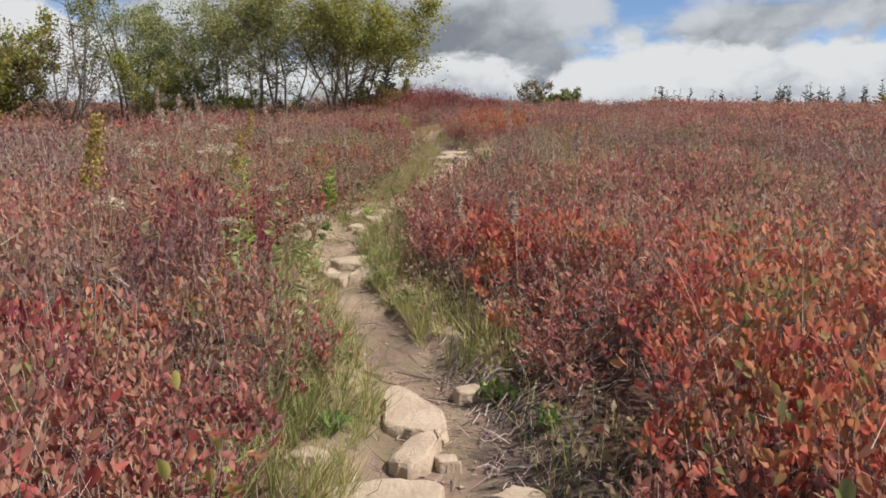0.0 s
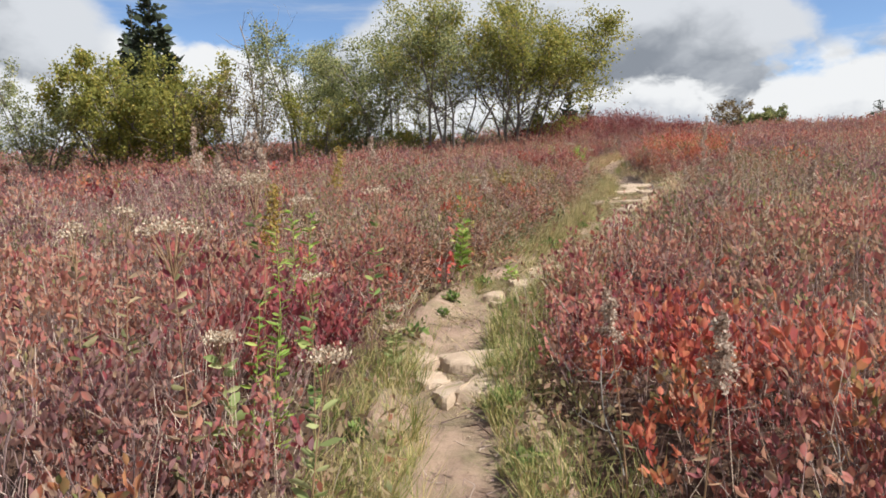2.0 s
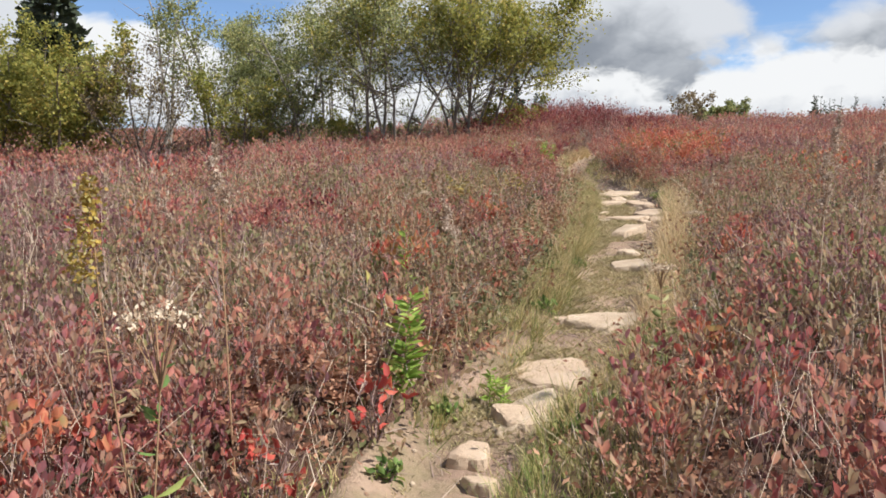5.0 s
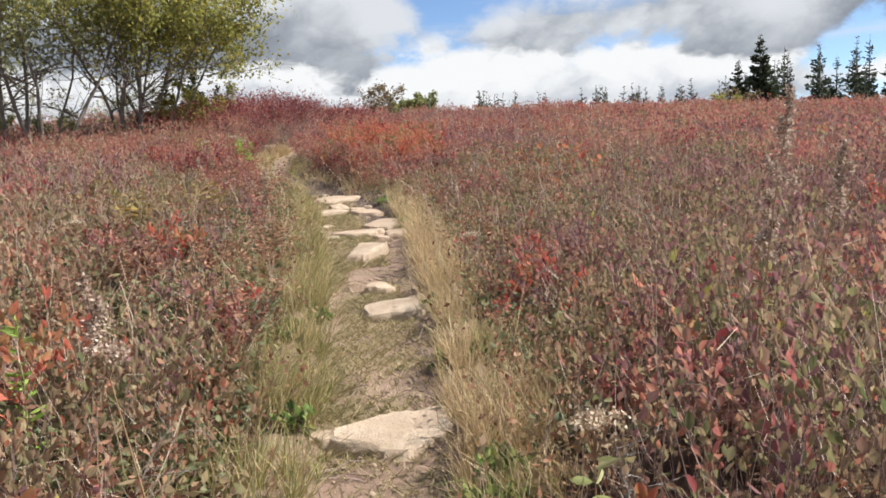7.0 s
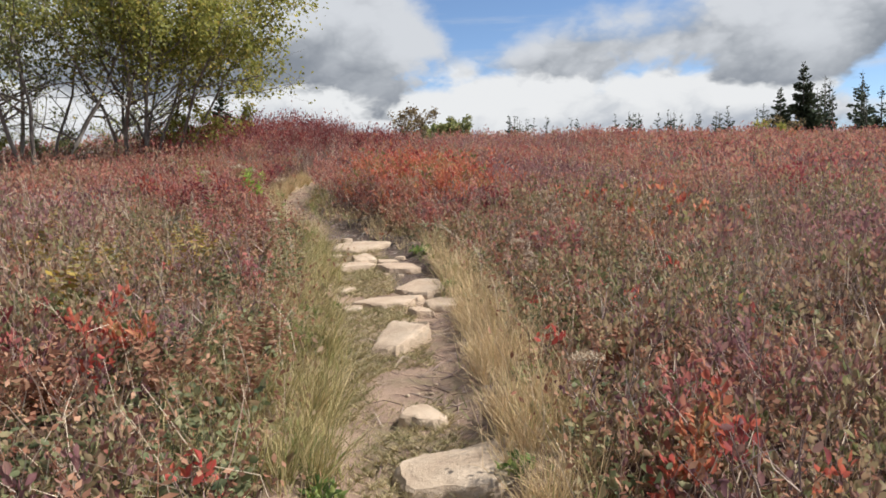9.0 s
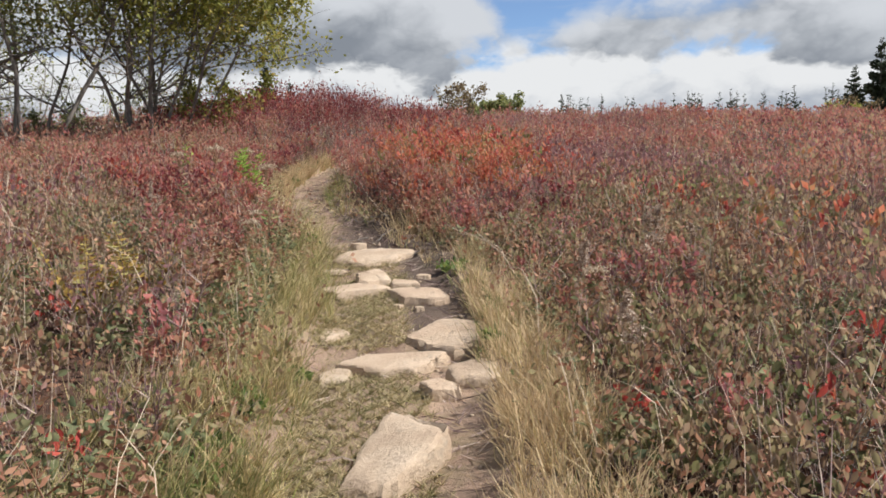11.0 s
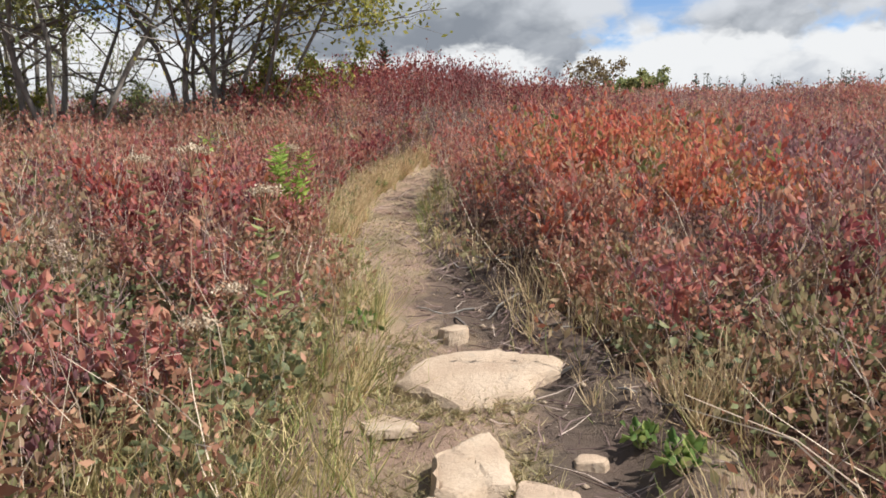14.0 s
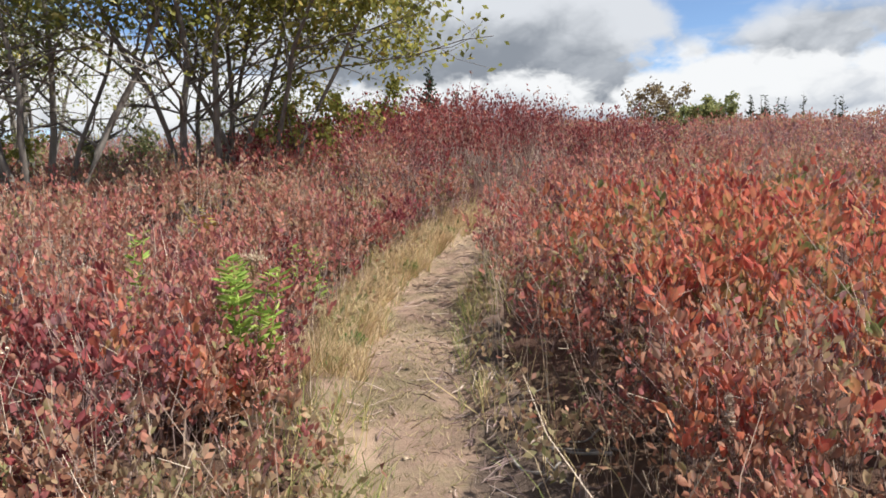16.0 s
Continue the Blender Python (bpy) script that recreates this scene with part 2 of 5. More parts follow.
BROWN_STEM = leaf_mat("brown stalks", [(0.0, (0.11, 0.06, 0.035)), (1.0, (0.24, 0.16, 0.09))], patch=0.2, rough=0.75, thin=0.0)
STALK = leaf_mat("pale dead stalks", [(0.0, (0.16, 0.11, 0.085)), (0.5, (0.27, 0.21, 0.16)), (1.0, (0.42, 0.35, 0.27))], patch=0.1, rough=0.8, thin=0.0)
FLUFF = leaf_mat("dry seed fluff", [(0.0, (0.19, 0.13, 0.10)), (0.5, (0.31, 0.24, 0.185)), (1.0, (0.43, 0.36, 0.295))], patch=0.1, thin=0.3)
PALE_FLOWER = leaf_mat("cream flower heads", [(0.0, (0.21, 0.145, 0.095)), (0.5, (0.34, 0.27, 0.195)), (1.0, (0.44, 0.38, 0.29))], patch=0.1, thin=0.2)
YELLOW = leaf_mat("yellow goldenrod", [(0.0, (0.20, 0.13, 0.03)), (0.6, (0.29, 0.21, 0.045)), (1.0, (0.24, 0.21, 0.075))], patch=0.1, thin=0.25)


def bark_mat(name, a, b):
    m = Mat(name)
    n = m.noise(5.0, 6.0, 0.65, stretch=(3.0, 3.0, 0.7))
    c = m.mix(m.range(m.noise(1.3, 3.0), 0.35, 0.7), m.ramp(n, [(0.3, a), (0.7, b)]), tuple(0.5 * (p + q) for p, q in zip(a, b)))
    m.bump(n, 0.6, 0.03)
    return m.done(c, 0.9)


BARK = bark_mat("grey brown bark", (0.075, 0.064, 0.056), (0.27, 0.24, 0.21))
PALE_BARK = bark_mat("pale grey bark", (0.15, 0.135, 0.12), (0.38, 0.35, 0.31))


def stone_mat():
    m = Mat("tan sandstone")
    f = m.noise(3.5, 6.0, 0.6)
    c = m.ramp(f, [(0.25, (0.31, 0.225, 0.16)), (0.5, (0.44, 0.345, 0.25)), (0.75, (0.55, 0.45, 0.345))])
    c = m.mix(m.range(m.random(), 0, 1, 0.0, 0.5), c, (0.50, 0.36, 0.26))
    c = m.mix(m.range(m.noise(60.0, 3.0, 0.7), 0.52, 0.75, 0.0, 0.5), c, (0.24, 0.18, 0.13))
    c = m.mix(m.range(m.noise(9.0, 5.0, 0.7), 0.60, 0.72, 0.0, 0.55), c, (0.30, 0.27, 0.22))
    m.bump(m.math("ADD", m.noise(45.0, 6.0, 0.7), m.math("MULTIPLY", m.noise(7.0, 5.0, 0.6), 2.2)), 0.55, 0.02)
    return m.done(c, 0.9)


HUMUS_SHADE = ((0.62, 3.65, 0.48, 0.95), (0.32, 21.4, 0.42, 1.35), (0.70, 19.3, 0.28, 1.3), (0.12, 23.2, 0.26, 0.7), (0.55, 17.9, 0.22, 0.7))      # x, y and half sizes of dark soil, bank shade included


def soil_mat():
    m = Mat("trodden sandy soil")
    a = m.noise(1.6, 5.0, 0.6)
    c = m.ramp(a, [(0.3, (0.19, 0.125, 0.092)), (0.5, (0.30, 0.205, 0.150)), (0.7, (0.42, 0.30, 0.215))])
    c = m.mix(m.range(m.noise(14.0, 5.0, 0.7), 0.5, 0.8, 0.0, 0.6), c, (0.13, 0.085, 0.06))
    c = m.mix(m.range(m.noise(90.0, 3.0, 0.7), 0.58, 0.75, 0.0, 0.6), c, (0.46, 0.37, 0.27))
    c = m.mix(m.range(m.noise(2.6, 6.0, 0.7), 0.46, 0.62, 0.0, 0.6), c, (0.19, 0.165, 0.085))
    for hx, hy, sx, sy in HUMUS_SHADE:                # dark crumbling humus washed out at the path's edge, with bank shade painted in
        mp = m.t.nodes.new("ShaderNodeMapping")
        mp.vector_type = "TEXTURE"
        mp.inputs[1].default_value, mp.inputs[3].default_value = (hx, hy, 0), (sx, sy, 1000)
        m.link(m.pos(), mp.inputs[0])
        ln = m.t.nodes.new("ShaderNodeVectorMath")
        ln.operation = "LENGTH"
        m.link(mp.outputs[0], ln.inputs[0])
        ragged = m.math("ADD", ln.outputs["Value"], m.range(m.noise(7.0, 4.0, 0.7), 0.3, 0.7, -0.35, 0.35))
        c = m.mix(m.range(ragged, 0.75, 1.15, 0.85, 0.0), c, (0.085, 0.062, 0.05))
    m.bump(m.math("ADD", m.noise(110.0, 4.0, 0.7), m.math("MULTIPLY", m.noise(18.0, 5.0, 0.6), 1.6)), 0.7, 0.02)
    return m.done(c, 0.95)


def ground_mat():
    m = Mat("leaf litter and heath soil")
    c = m.ramp(m.noise(7.0, 6.0, 0.7), [(0.25, (0.060, 0.040, 0.030)), (0.5, (0.115, 0.072, 0.048)), (0.75, (0.175, 0.11, 0.07))])
    c = m.mix(m.range(m.noise(0.35, 3.0), 0.35, 0.7, 0.0, 0.6), c, (0.14, 0.048, 0.040))
    c = m.mix(m.range(m.noise(2.2, 3.0), 0.55, 0.75, 0.0, 0.6), c, (0.075, 0.085, 0.035))
    m.bump(m.noise(35.0, 6.0, 0.75), 0.8, 0.05)
    return m.done(c, 0.95)


STONE, SOIL, LITTER = stone_mat(), soil_mat(), ground_mat()

# ---- shape of the land ----
TRAIL_Y = np.array([-8, 0, 3.1, 3.7, 4.5, 5.5, 6.9, 8.5, 9.6, 10.55, 11.6, 13.4, 15.5, 17.0, 17.9, 19.0, 20.2, 21.1, 22.0, 22.8, 24.5, 26.4, 27.8, 30, 34, 38, 46, 60])
TRAIL_X = np.array([.3, .05, .0, .02, -.17, -.5, -.92, -1.12, -.97, -.62, -.38, -.14, .08, .24, .32, .30, .15, .0, -.28, -.44, -.48, -.22, .30, 1.2, 2.6, 3.8, 6, 12])
TRAIL_W = np.array([.4, .45, .5, .42, .31, .29, .27, .27, .32, .36, .35, .40, .46, .52, .53, .5, .38, .35, .33, .33, .32, .28, .21, .16, .16, .16, .16, .16])
LAND_Y = np.array([-1500, -50, -8, 2, 4.1, 20, 24, 30, 36, 42, 50, 58, 72, 110, 220, 1500])
LAND_Z = np.array([-60, -3.0, -.5, -.01, .17, 1.545, 1.89, 2.50, 3.10, 3.62, 4.02, 4.15, 3.8, 2.0, -6, -60])
_yy = np.arange(-1500, 1500, 0.5)
_k = np.hanning(13) / np.hanning(13).sum()
_zz = np.interp(_yy, LAND_Y, LAND_Z)
_zz[12:-12] = np.convolve(_zz, _k, "same")[12:-12]


def smooth(a, b, v):
    u = np.clip((v - a) / (b - a), 0, 1)
    return u * u * (3 - 2 * u)


def waves(x, y, s, seed):
    """Soft rolling noise, about -1 to 1."""
    r = np.random.RandomState(seed)
    v = 0
    for _ in range(7):
        a, p, f = r.uniform(0, 2 * math.pi), r.uniform(0, 6.28), r.uniform(0.5, 1.6) / s
        v = v + np.sin(f * (x * math.cos(a) + y * math.sin(a)) + p + 0.8 * np.sin(0.6 * f * (y * math.cos(a) - x * math.sin(a)) + 2 * p))
    return v / 3.2


def off_trail(x, y):
    """Metres sideways from the trail's centre line, and the trail's half width there."""
    return x - np.interp(y, TRAIL_Y, TRAIL_X), np.interp(y, TRAIL_Y, TRAIL_W)


def land(x, y, trail=True):
    x, y = np.asarray(x, float), np.asarray(y, float)
    d, w = off_trail(x, y)
    z = np.interp(y, _yy, _zz) + 0.30 * np.exp(-((x + 0.7) / 3) ** 2 - ((y - 30.5) / 3.5) ** 2)
    away = smooth(0.1, 1.6, np.abs(d) - w)
    z = z + away * (0.05 * waves(x, y, 0.7, 3) + 0.06) + 0.25 * smooth(6, 30, np.abs(d)) * waves(x, y, 7, 4)
    if trail:
        z = z - 0.09 * (1 - smooth(-0.12, 0.14, np.abs(d) - w))
    return z


def path_z(x, y):
    """The trodden soil with its hollows and humps."""
    return land(x, y) + 0.012 * waves(x, y, 0.10, 8) + 0.02 * waves(x, y, 0.28, 9) + 0.006 * waves(x, y, 0.045, 10)


def mesh(name, verts, quads, smooth_shade=False):
    """A mesh from arrays of places and of four-cornered faces (three-cornered where the width is 3)."""
    me = bpy.data.meshes.new(name)
    verts, quads = np.asarray(verts, np.float32), np.asarray(quads, np.int32)
    n, k = quads.shape
    me.vertices.add(len(verts))
    me.vertices.foreach_set("co", verts.ravel())
    me.loops.add(n * k)
    me.loops.foreach_set("vertex_index", quads.ravel())
    me.polygons.add(n)
    me.polygons.foreach_set("loop_start", np.arange(0, n * k, k, dtype=np.int32))
    if smooth_shade:
        me.polygons.foreach_set("use_smooth", np.ones(n, bool))
    me.update(calc_edges=True)
    return me


def grid_mesh(name, xs, ys, z):
    nx, ny = z.shape[1], z.shape[0]
    X, Y = (np.meshgrid(xs, ys) if xs.ndim == 1 else (xs, ys))
    v = np.stack([X, Y, z], -1).reshape(-1, 3)
    i = np.arange(nx * ny).reshape(ny, nx)
    q = np.stack([i[:-1, :-1], i[:-1, 1:], i[1:, 1:], i[1:, :-1]], -1).reshape(-1, 4)
    return mesh(name, v, q, True)


def put(name, me, material, parent=None, label="", category="", kind="", group=""):
    me.materials.append(material)
    ob = new(name, me)
    ob.parent = parent
    return tagged(ob, label, category, group, kind)


# ---- ground and trail ----
far = np.array([13.5, 16, 20, 26, 35, 50, 80, 140, 300, 700, 1500.])
gx = np.concatenate([-far[::-1], np.arange(-12, 12.01, 0.2), far])
gy = np.concatenate([-far[::-1], np.arange(-12, 42.01, 0.2), np.array([43, 44.5, 46, 48, 51, 54, 58, 62, 68, 76, 90, 110, 140, 200, 320, 600, 1500.])])
GX, GY = np.meshgrid(gx, gy)
gz = land(GX, GY)
gd, gw = off_trail(GX, GY)
gz = gz - 0.10 * (1 - smooth(0.0, 0.2, np.abs(gd) - gw - 0.08)) * (np.abs(GY - 24) < 38)
put("ground", grid_mesh("ground", gx, gy, gz), LITTER, label="brown heath soil strewn with dead leaves", category="ground", kind="structure")

ty = np.arange(-4, 36, 0.045)
tu = np.linspace(-1.45, 1.45, 34)
TY = np.repeat(ty[:, None], len(tu), 1)
TX = np.interp(TY, TRAIL_Y, TRAIL_X) + tu[None, :] * (np.interp(TY, TRAIL_Y, TRAIL_W) + 0.12)
TZ = path_z(TX, TY)
TZ = TZ - 0.12 * smooth(1.15, 1.45, np.abs(tu))[None, :]
put("footpath", grid_mesh("footpath", TX, TY, TZ), SOIL, label="narrow trodden path of bare tan soil", category="path", kind="structure")

# ---- plants as arrays ----
rng = np.random.RandomState(5)


def unit(v):
    return v / np.maximum(np.linalg.norm(v, axis=-1, keepdims=True), 1e-9)


def blades(p, way, length, width, fold=0.25, fine=True):
    """Leaves: each starts at p and points along way. fine: six corners with a folded midrib; else a plain lozenge."""
    n = len(p)
    way = unit(way)
    side = unit(np.cross(way, rng.normal(size=(n, 3))))
    nor = np.cross(side, way)
    L, W = length[:, None], width[:, None]
    tip = p + way * L + nor * L * rng.uniform(-0.15, 0.15, (n, 1))
    if fine:
        f = nor * W * fold
        v = np.stack([p, p + way * L * 0.33 + side * W * 0.42 + f, p + way * L * 0.68 + side * W * 0.44 + f, tip,
                      p + way * L * 0.68 - side * W * 0.44 + f, p + way * L * 0.33 - side * W * 0.42 + f], 1).reshape(-1, 3)
        b = np.arange(n)[:, None] * 6
        q = np.concatenate([b + [[0, 1, 2, 3]], b + [[0, 3, 4, 5]]], 0)
    else:
        m = p + way * L * 0.5 + nor * W * fold * 0.5
        v = np.stack([p, m + side * W * 0.5, tip, m - side * W * 0.5], 1).reshape(-1, 3)
        q = np.arange(n * 4).reshape(-1, 4)
    return v, q


def ribbons(a, b, width, sag=0.0, taper=0.4, seg=2):
    """Twigs and grass blades: bent strips from a to b, each of seg pieces."""
    n = len(a)
    axis = b - a
    side = unit(np.cross(unit(axis), rng.normal(size=(n, 3)))) * width[:, None] * 0.5
    bend = rng.normal(size=(n, 3)) * np.linalg.norm(axis, axis=1, keepdims=True) * 0.09
    rows = []
    for k in range(seg + 1):
        f = k / seg
        c = a + axis * f + bend * (4 * f * (1 - f))
        if np.ndim(sag) or sag:
            c = c - np.array([[0, 0, 1.0]]) * (np.reshape(sag, (-1, 1)) * f * f)
        s = side * (1 - (1 - taper) * f)
        rows += [c - s, c + s]
    v = np.stack(rows, 1).reshape(-1, 3)
    base = np.arange(n)[:, None] * (2 * seg + 2)
    q = np.concatenate([base + [[2 * k, 2 * k + 1, 2 * k + 3, 2 * k + 2]] for k in range(seg)], 0)
    return v, q


def merge(parts):
    vs, qs, k = [], [], 0
    for v, q in parts:
        vs.append(v)
        qs.append(q + k)
        k += len(v)
    return np.concatenate(vs), np.concatenate(qs)


def tube(points, radii, sides=5):
    """A tapered round limb along points."""
    pts, rad = np.asarray(points, float), np.asarray(radii, float)
    tan = unit(np.gradient(pts, axis=0))
    ref = np.where(np.abs(tan[:, 2:3]) > 0.9, [[1.0, 0, 0]], [[0, 0, 1.0]])
    u = unit(np.cross(tan, ref))
    w = np.cross(tan, u)
    a = np.linspace(0, 2 * math.pi, sides, endpoint=False)
    v = (pts[:, None] + rad[:, None, None] * (np.cos(a)[None, :, None] * u[:, None] + np.sin(a)[None, :, None] * w[:, None])).reshape(-1, 3)
    i = np.arange(len(pts) * sides).reshape(-1, sides)
    j = np.roll(i, -1, 1)
    q = np.stack([i[:-1], j[:-1], j[1:], i[1:]], -1).reshape(-1, 4)
    return v, q


# how the heath is made up from place to place
def heath_mix(x, y):
    """Shares of red shrubs, of half-bare mauve shrubs, of low brown herbs and of tall wine-red shrubs."""
    d, w = off_trail(x, y)
    n = waves(x, y, 1.3, 21)
    m = waves(x, y, 0.8, 22)
    middle = smooth(8.0, 11, y) * (1 - smooth(19.0, 21.0, y - 1.2 * (d < 0)))
    near = 1 - smooth(3.0, 13, np.abs(d) - w)
    red = 0.78 + 0.50 * n - middle * (0.22 + 0.42 * near)
    mauve = 0.22 - 0.46 * n + middle * 0.06
    herb = 0.06 + 0.24 * m + 0.50 * middle * near + 0.38 * middle * (1 - smooth(1.2, 2.6, np.abs(d) - w))
    def spot(px, py, rx, ry):
        return np.exp(-((x - px) / rx) ** 2 - ((y - py) / ry) ** 2)
    twiggy = spot(-1.9, 4.7, 0.8, 1.0) + spot(0.80, 10.74, 0.6, 0.8)
    mauve = mauve + 0.9 * twiggy
    red = red - 0.6 * twiggy 
    herb = herb + 0.40 * spot(2.6, 19.6, 1.8, 1.5) + 0.55 * spot(-1.7, 18.4, 1.3, 2.0) + 0.45 * spot(1.9, 17.2, 1.2, 2.6)
    mauve = mauve + 0.25 * spot(3.5, 20.5, 2.5, 2.0)
    wine = 0.75 * spot(-2.2, 22.8, 1.3, 2.4)
    wine = wine - 0.3 + 2.0 * smooth(0.25, 0.6, np.exp(-((x + 0.8) / 3.4) ** 2 - ((y - 30.0) / 3.0) ** 2) + 0.1 * n)
    orange = -0.3 + 2.1 * spot(1.9, 3.0, 1.7, 2.4) + 1.7 * spot(2.0, 22.8, 1.4, 1.9) + 0.32 * waves(x, y, 0.9, 27)
    for px, py in ((0.03, 10.2), (0.12, 8.87), (-2.54, 9.42), (-3.11, 9.84), (-1.76, 11.4)):           # single orange bushes
        orange = orange + 1.9 * spot(px, py, 0.32, 0.36)
    orange = orange + 1.9 * spot(0.85, 6.0, 0.75, 0.9) + 1.2 * spot(1.5, 24.0, 1.2, 1.5)
    crimson = -0.3 + 1.9 * spot(-1.85, 6.3, 0.85, 1.2) + 1.5 * spot(0.3, 7.3, 0.5, 0.8) + 1.3 * spot(-1.9, 3.2, 0.8, 0.9) + 1.0 * spot(-1.6, 22.6, 0.9, 1.3) + 0.24 * waves(x, y, 1.0, 29) - 0.35 * middle
    s = np.exp(4.2 * np.clip(np.stack([red, mauve + 0.12, herb + 0.10, wine, orange, crimson]), -0.3, 1.6))
    return s / s.sum(0)


def heath_height(x, y):
    d, w = off_trail(x, y)
    e = np.abs(d) - w
    h = 0.22 + 0.42 * smooth(0.05, 0.85, e + 0.7 * smooth(20.5, 23, y) * (d > 0) + 0.8 * smooth(22, 27, y))
    wine = smooth(0.2, 0.7, np.exp(-((x + 0.8) / 3.4) ** 2 - ((y - 30.0) / 3.0) ** 2))
    h = h + 0.22 * np.exp(-((x - 1.7) / 0.9) ** 2 - ((y - 3.2) / 1.8) ** 2)
    h = h + 0.16 * np.exp(-((x + 1.9) / 0.8) ** 2 - ((y - 6.2) / 1.2) ** 2) + 0.24 * np.exp(-((x - 1.6) / 1.0) ** 2 - ((y - 23.8) / 2.2) ** 2)
    h = h * (1 - 0.40 * smooth(11, 13, y) * (1 - smooth(19.6, 21.4, y)) * (1 - smooth(0.9, 2.4, e)))
    h = h + 0.08 * np.exp(-((x - 0.3) / 0.8) ** 2 - ((y - 9.0) / 1.8) ** 2)
    return h * (1 + 0.19 * waves(x, y, 0.9, 31) + 0.17 * waves(x, y, 0.30, 32)) + 0.44 * wine


def scatter(count, x0, x1, y0, y1, keep):
    """Random places in a stretch of land along the trail (x is taken from the trail's line), where keep says so."""
    y = rng.uniform(y0, y1, count)
    x = rng.uniform(x0, x1, count) + np.interp(np.minimum(y, 34), TRAIL_Y, TRAIL_X)
    k = keep(x, y)
    return x[k], y[k]


def shoots(x, y, species, leaf, per, stem_w, fine, bare=0.0, low=0.5, dome=1.0):
    """Upright leafy shoots at x, y. Returns the leaves' and the stems' arrays."""
    n = len(x)
    h = heath_height(x, y) * rng.uniform(0.75, 1.1, n) * dome * (0.86 if species == 2 else 1.0)
    base = np.stack([x, y, land(x, y) - 0.02], 1)
    lean = rng.normal(size=(n, 3)) * [[0.24, 0.24, 0]] + [[0, 0, 1]]
    top = base + lean * h[:, None]
    stems = [ribbons(base, top, np.full(n, stem_w) * rng.uniform(0.7, 1.5, n), seg=2 if fine else 1)]
    # each shoot forks into a few upright twigs, and the leaves crowd round those
    forks = 4 if fine else 3
    k = np.repeat(np.arange(n), forks)
    f = low - 0.12 + (0.95 - low) * rng.uniform(size=(len(k), 1))
    a = base[k] + (top - base)[k] * f
    out = unit(rng.normal(size=(len(k), 3)) * [[1, 1, 0]] + 1e-6)
    b = a + (out * rng.uniform(0.25, 0.85, (len(k), 1)) + [[0, 0, 0.9]]) * h[k][:, None] * rng.uniform(0.16, 0.36, (len(k), 1))
    first = np.arange(0, len(k), forks)
    a[first], b[first] = base + (top - base) * max(low, 0.62), top
    if fine:
        stems.append(ribbons(a, b, np.full(len(k), stem_w * 0.6), seg=1))
    t = np.repeat(np.arange(len(k)), int(math.ceil(per / forks)))
    if bare:
        t = t[rng.uniform(size=len(t)) > bare]
    f = rng.uniform(0.15, 1.05, (len(t), 1)) ** 0.8
    axis = unit(b - a)[t]
    radial = rng.normal(size=(len(t), 3))
    p = a[t] + (b - a)[t] * f + radial * leaf * 0.16
    way = axis * 0.95 + unit(radial) * 0.80 + [[0, 0, 0.30]]
    ln = leaf * rng.uniform(0.6, 1.3, len(t))
    return blades(p, way, ln, ln * rng.uniform(0.46, 0.64, len(t)), fine=fine), merge(stems)


SPECIES = (("red_blueberry_thicket", RED, "dense red and orange autumn blueberry shrubs on the heath", 0.0),
           ("bare_heath_thicket", MAUVE, "half-bare grey-mauve heath shrubs with dull maroon leaves", 0.35),
           ("brown_herb_layer", HERB, "low brown and green herbs among dry stalks", 0.10),
           ("wine_red_thicket", WINE, "tall wine-red shrubs crowded on the rise", 0.0),
           ("orange_blueberry_thicket", ORANGE, "orange and scarlet blueberry shrubs with bare grey lower stems", 0.0),
           ("crimson_thicket", CRIMSON, "tall crimson shrubs in dense upright tufts", 0.0))
